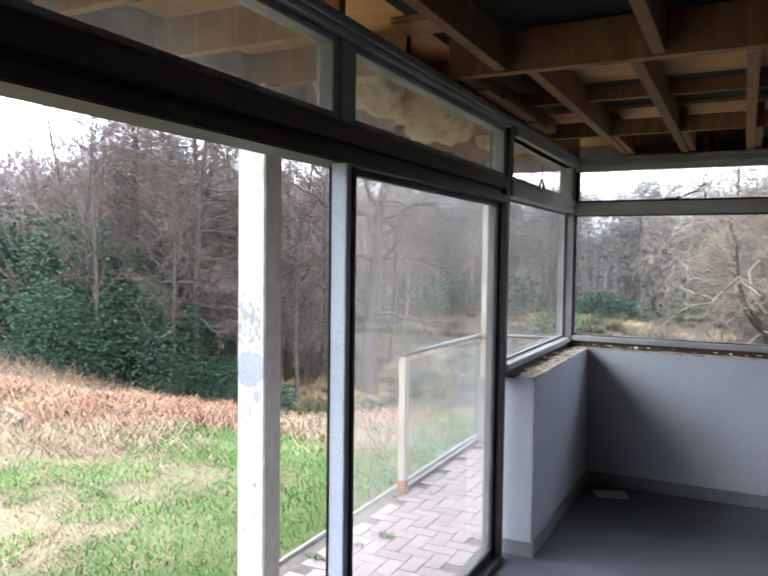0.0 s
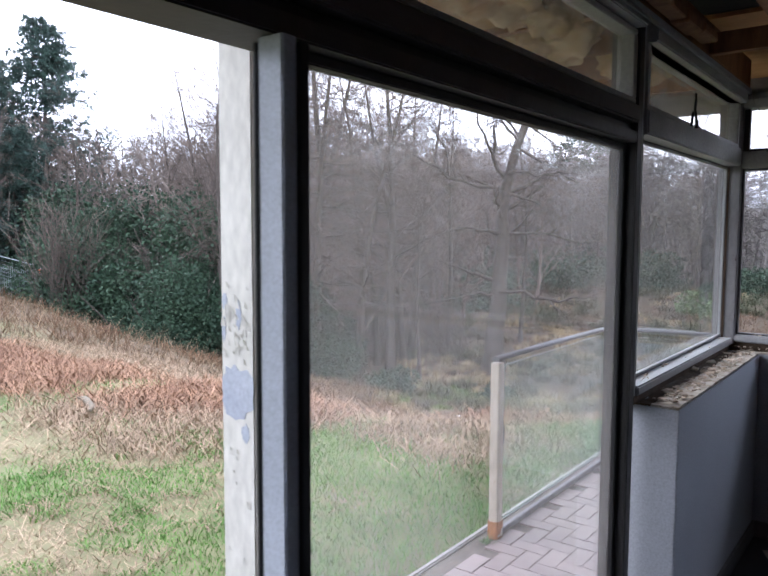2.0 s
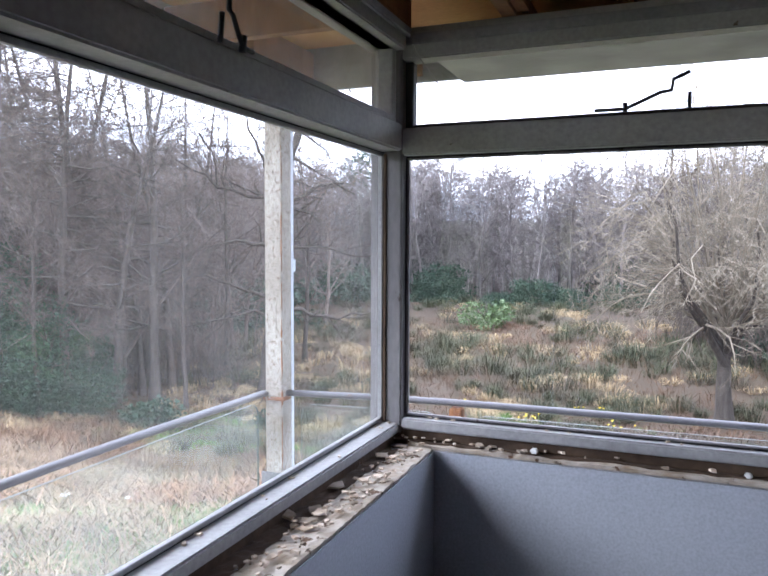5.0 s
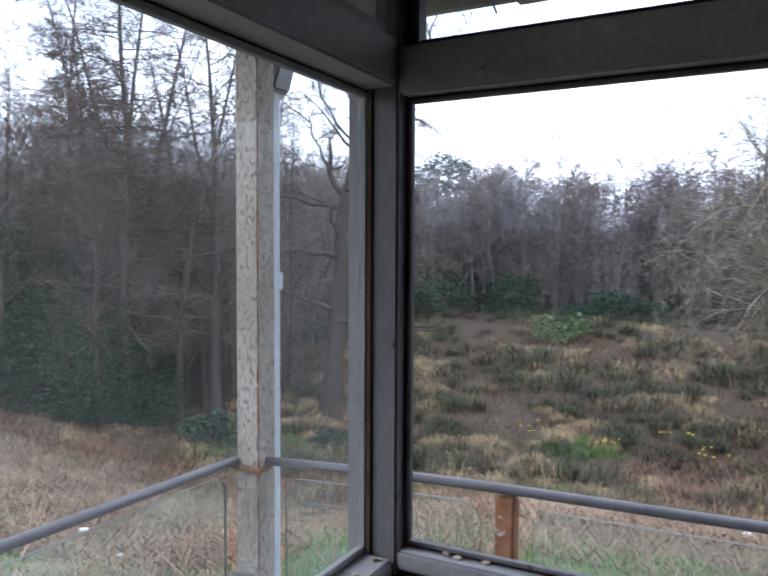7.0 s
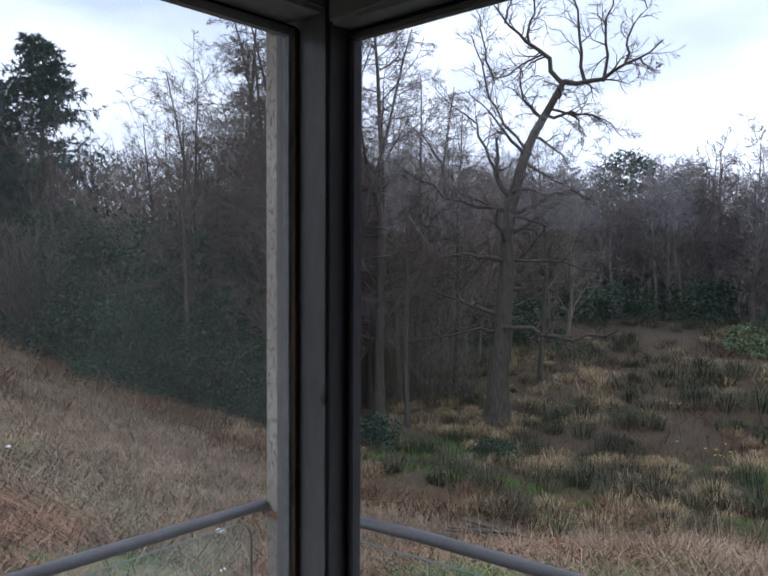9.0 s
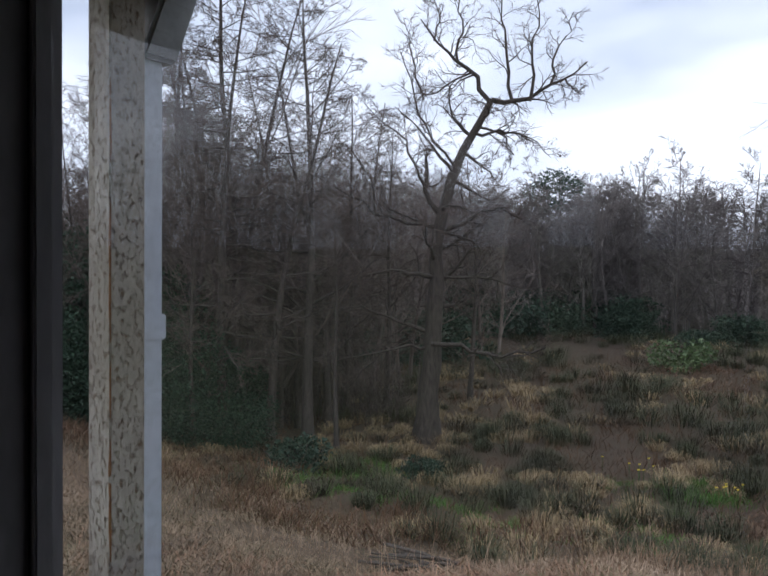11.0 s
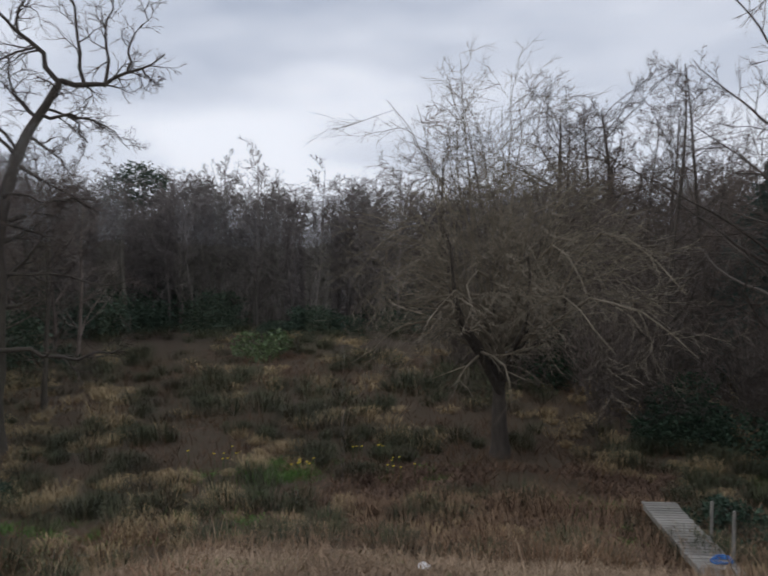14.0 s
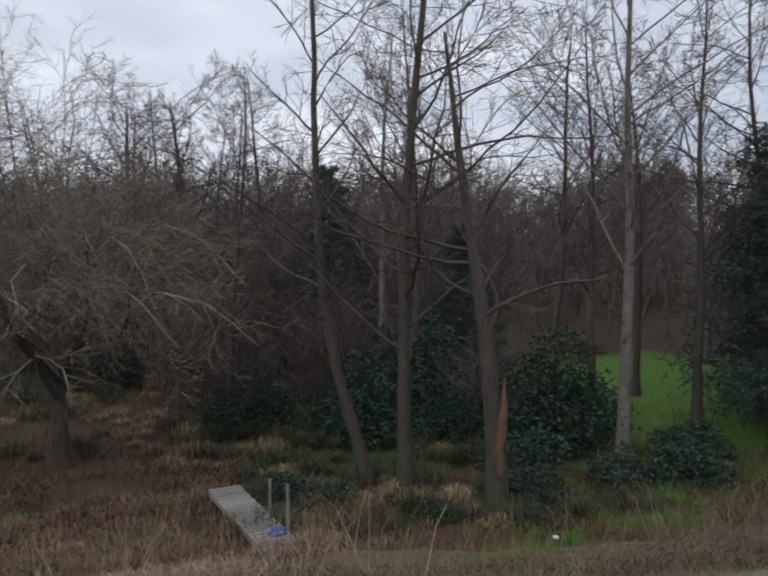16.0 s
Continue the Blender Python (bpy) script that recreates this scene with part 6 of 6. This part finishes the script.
    wood_mass("east_understorey", "brown saplings and brush under the eastern trees", [(4.5 + 13 * r.random(), 20.5 + 10 * r.random(), r.uniform(2.0, 4.5)) for _ in range(90)], 10, "thicket", 0.008, 9, 8, 4, 0.05)
    ghost = bare_tree("birch_tree", "pale-stemmed birch at the edge of the far wood", 81, 9.5, 0.17, limbs=9, first=0.4, angle=35, reach=0.4, shrink=0.3, wander=0.1, subs=5, twigs=4, tips=2, bark="bark_pale", twig="farwood", fine=0.012)
    put(ghost, -14.5, 45.0)
    for x, y, a, s in ((-22.0, 46, 70, 0.9), (-9.5, 44.5, 160, 0.85), (-18.0, 40.5, 220, 0.75)):
        again(ghost, x, y, a, s)
    # brush
    rng = np.random.default_rng(91)
    n = 110
    a = rng.uniform(0, math.tau, n)
    base = np.stack([rng.normal(0, 0.6, n), rng.normal(0, 0.6, n), np.zeros(n)], 1)
    P, R = grow(base, np.stack([np.cos(a) * 0.35, np.sin(a) * 0.35, np.ones(n)], 1), rng.uniform(1.6, 4.2, n), np.full(n, 0.013), np.full(n, 0.006), 5, 0.13, 0.0, rng)
    P2, R2 = grow(*_shape(sprout(P, R, 6, 0.25, 1.0, 38, 0.42, 0.4, rng), 0.006, 0.7), 3, 0.15, 0.02, rng)
    brush = tagged(raw("brushwood", *join([tubes(P, R, 3), ribbons(P2, R2 * 1.3)]), M["thicket"]), "dense brown brushwood under the trees", "brushwood", "brush of the wood", "stuff")
    put(brush, -36.0, 3.5, 0, 0.9)
    n = 84
    a = rng.uniform(0, math.tau, n)
    base = np.stack([rng.normal(0, 0.3, n), rng.normal(0, 0.3, n), np.zeros(n)], 1)
    f = np.abs(rng.normal(0, 0.3, n))
    P, R = grow(base, np.stack([np.cos(a) * f, np.sin(a) * f, np.ones(n)], 1), rng.uniform(2.2, 4.2, n), np.full(n, 0.015), np.full(n, 0.006), 6, 0.06, 0.0, rng)
    P2, R2 = grow(*_shape(sprout(P, R, 6, 0.35, 1.0, 26, 0.35, 0.3, rng), 0.008, 0.7), 3, 0.1, 0.03, rng)
    bush = put(thing("coppiced_shrub", "leafless shrub of many upright grey-brown stems beside the fence", "shrub"), -23.2, 8.6)
    raw("stemwork", *tubes(P, R, 4), M["bark"], bush)["kind"] = "stuff"
    raw("twigwork", *ribbons(P2, R2), M["twig"], bush)["kind"] = "stuff"
    places = [(-18.0, 13.8, 1.0), (-20.6, 11.2, 1.1), (-22.6, 13.8, 1.1), (-24.0, 11.4, 1.1), (-16.6, 17.6, 1.0), (-19.2, 15.5, 1.1), (-14.6, 19.2, 0.9),
              (10.4, 21.5, 1.1), (13.2, 16.6, 0.9), (6.4, 25.5, 1.2), (3.8, 28.5, 1.2), (8.2, 28.6, 1.3), (11.8, 25, 1.3), (14.6, 22.6, 1.2), (5.4, 35, 1.3), (9.5, 31, 1.3), (13, 32, 1.3), (1.6, 33, 1.1)]
    for x, y, s in places:
        again(brush, x, y, r.uniform(0, 360), s)


def boardwalk():
    b = thing("boardwalk", "narrow weathered grey board bridge over the ditch", "boardwalk", at=(4.85, 10.4, -2.86))
    for x in (-0.24, 0.24):
        part("bearer", slab((x - 0.04, 0.0, -0.17), (x + 0.04, 3.9, -0.036), 0.006), M["plank"], b)
    me = slab((-0.33, 0.006, -0.035), (0.33, 0.128, 0.0), 0.006)
    first = part("plank", me, M["plank"], b)
    r = random.Random(6)
    for i in range(1, 29):
        o = first.copy()
        scene.collection.objects.link(o)
        o.location = (r.uniform(-0.015, 0.015), 0.134 * i, r.uniform(-0.004, 0.004))
        o.rotation_euler = (0, 0, r.uniform(-0.012, 0.012))
    for y, h in ((1.15, 0.75), (2.1, 0.6)):
        part("handpost", slab((0.36, y - 0.025, -0.7), (0.405, y + 0.025, h), 0.006), M["plank"], b)
    rope = bmesh.new()
    for j in range(3):
        pipe([(0.12 + 0.02 * j + math.cos(k * 0.6) * (0.16 - 0.02 * j), 0.95 + math.sin(k * 0.6) * (0.12 + 0.02 * j), 0.015 + 0.02 * j + 0.008 * math.sin(k * 1.7)) for k in range(11)], 0.013, 5, rope)
    rope.transform(Matrix.Translation((4.85, 10.4, -2.86)))
    tagged(part("blue_rope", rope, M["blue"]), "coil of blue rope lying on the board bridge", "rope")


def terrace_weeds():
    """Tufts of moss and weed in the joints of the terrace, and a pale dead branch at the edge of the lawn."""
    rng = np.random.default_rng(44)
    for x, y, n, r in ((-0.86, -1.74, 90, 0.035), (-0.95, -1.95, 50, 0.028), (-1.06, -2.2, 60, 0.03), (-1.12, -1.05, 40, 0.02)):
        P = np.stack([x + rng.normal(0, r, n), y + rng.normal(0, r * 0.6, n), np.full(n, -0.004)], 1)
        ob = blades("weed_tuft", "small grey-green weed growing in a paving joint", "weed", P, 0.035, 0.003, 1.2, M["leaf_light"], rng)
        ob["group"] = "weeds of the terrace"
    pts = [(-6.1, -0.55), (-5.85, -0.62), (-5.6, -0.7), (-5.4, -0.84)]
    bm = pipe([(x, y, float(ground_z(x, y)) + 0.09 + 0.02 * (i % 2)) for i, (x, y) in enumerate(pts)], [0.018, 0.035, 0.03, 0.016], 7)
    tagged(part("fallen_branch", bm, M["twig_pale"]), "pale dead branch lying at the edge of the lawn", "branch")


def litter():
    for x, y, s, label in ((-3.85, 6.85, 0.05, "crumpled white plastic litter in the dead grass"), (0.45, 6.3, 0.06, "flat white scrap lying in the grass"), (9.0, 9.0, 0.055, "crumpled white plastic litter in the dead grass"),
                           (-5.4, 3.5, 0.05, "crumpled white plastic litter in the dead grass"), (-3.1, 1.9, 0.025, "crumpled white plastic litter in the dead grass"), (-9.5, 3.0, 0.035, "crumpled white plastic litter in the dead grass")):
        bm = bmesh.new()
        bmesh.ops.create_icosphere(bm, subdivisions=2, radius=s)
        for v in bm.verts:
            v.co *= 1 + 0.7 * noise.noise(v.co * 14 + Vector((x, y, 0)))
            v.co.z *= 0.5 if s < 0.06 else 0.25
        bmesh.ops.translate(bm, verts=bm.verts, vec=(x, y, float(ground_z(x, y)) + 0.09))
        tagged(part("litter", bm, M["litter"]), label, "litter", "litter on the bank")
    rng = np.random.default_rng(6)
    for x, y in ((-5.2, 17.6), (-1.5, 18.8), (-2.9, 16.6), (-0.6, 17.2)):
        n = 7
        P = np.stack([x + rng.normal(0, 0.3, n), y + rng.normal(0, 0.3, n), np.zeros(n)], 1)
        P[:, 2] = ground_z(P[:, 0], P[:, 1]) + 0.4
        bm = bmesh.new()
        for p in P:
            for k in range(6):
                a = k * math.tau / 6
                c = Vector(p)
                bm.faces.new([bm.verts.new(c), bm.verts.new(c + Vector((math.cos(a - 0.4) * 0.03, math.sin(a - 0.4) * 0.024, 0.014))), bm.verts.new(c + Vector((math.cos(a) * 0.042, math.sin(a) * 0.03, 0.02))),
                              bm.verts.new(c + Vector((math.cos(a + 0.4) * 0.026, math.sin(a + 0.4) * 0.02, 0.014)))])
            pipe([p, p + np.array([0.0, -0.05, 0.02])], [0.01, 0.018], 6, bm)
        clump = thing("daffodils", "clump of yellow daffodils flowering on the heath", "flowers", "daffodil clumps", "stuff")
        part("petals", bm, M["yellow"], clump)["kind"] = "stuff"
        bm = bmesh.new()
        for p in P:
            pipe([p - np.array([0, 0, 0.45]), p], 0.006, 4, bm)
        part("stalks", bm, M["stalk"], clump)["kind"] = "stuff"
    bm = bmesh.new()
    r = random.Random(12)
    for _ in range(16):
        x, y = -4.6 + r.uniform(-0.7, 0.7), 8.0 + r.uniform(-0.4, 0.4)
        z = float(ground_z(x, y)) + r.uniform(0.1, 0.3)
        a, l = r.uniform(-0.5, 0.9), r.uniform(0.4, 0.9)
        pipe([(x - l * math.cos(a), y - l * math.sin(a) * 0.5, z - 0.1), (x, y, z), (x + l * math.cos(a), y + l * math.sin(a) * 0.5, z - 0.05)], r.uniform(0.012, 0.03), 6, bm)
    tagged(part("log_pile", bm, M["bark"]), "heap of cut branches lying on the bank", "logs")
    f = thing("mesh_fence", "galvanised mesh fence panels with an orange clip", "fence")
    for i in range(6):
        x, y = -25.2 - 1.75 * i, 8.8 - 0.9 * i
        z = float(ground_z(x, y))
        part("post", pipe([(x, y, z - 0.3), (x, y, z + 1.75)], 0.022, 6), M["fence"], f)
        if i:
            xp, yp = x + 1.75, y + 0.9
            zp = float(ground_z(xp, yp))
            part("rail", pipe([(xp, yp, zp + 1.72), (x, y, z + 1.72)], 0.02, 6), M["fence"], f)
            net = bmesh.new()
            for k in range(1, 22):
                q = k / 22
                pipe([(xp + (x - xp) * q, yp + (y - yp) * q, zp + 0.1), (xp + (x - xp) * q, yp + (y - yp) * q, zp + 1.7)], 0.006, 3, net)
            for k in range(1, 12):
                h = 0.1 + 1.6 * k / 12
                pipe([(xp, yp, zp + h), (x, y, z + h)], 0.005, 3, net)
            part("mesh", net, M["fence"], f)
    z = float(ground_z(-25.2, 8.8))
    part("clip", slab((-25.27, 8.73, z + 1.5), (-25.13, 8.87, z + 1.62), 0.01), M["orange"], f)


oak()
willow()
woodland()
boardwalk()
litter()
terrace_weeds()
terrace()
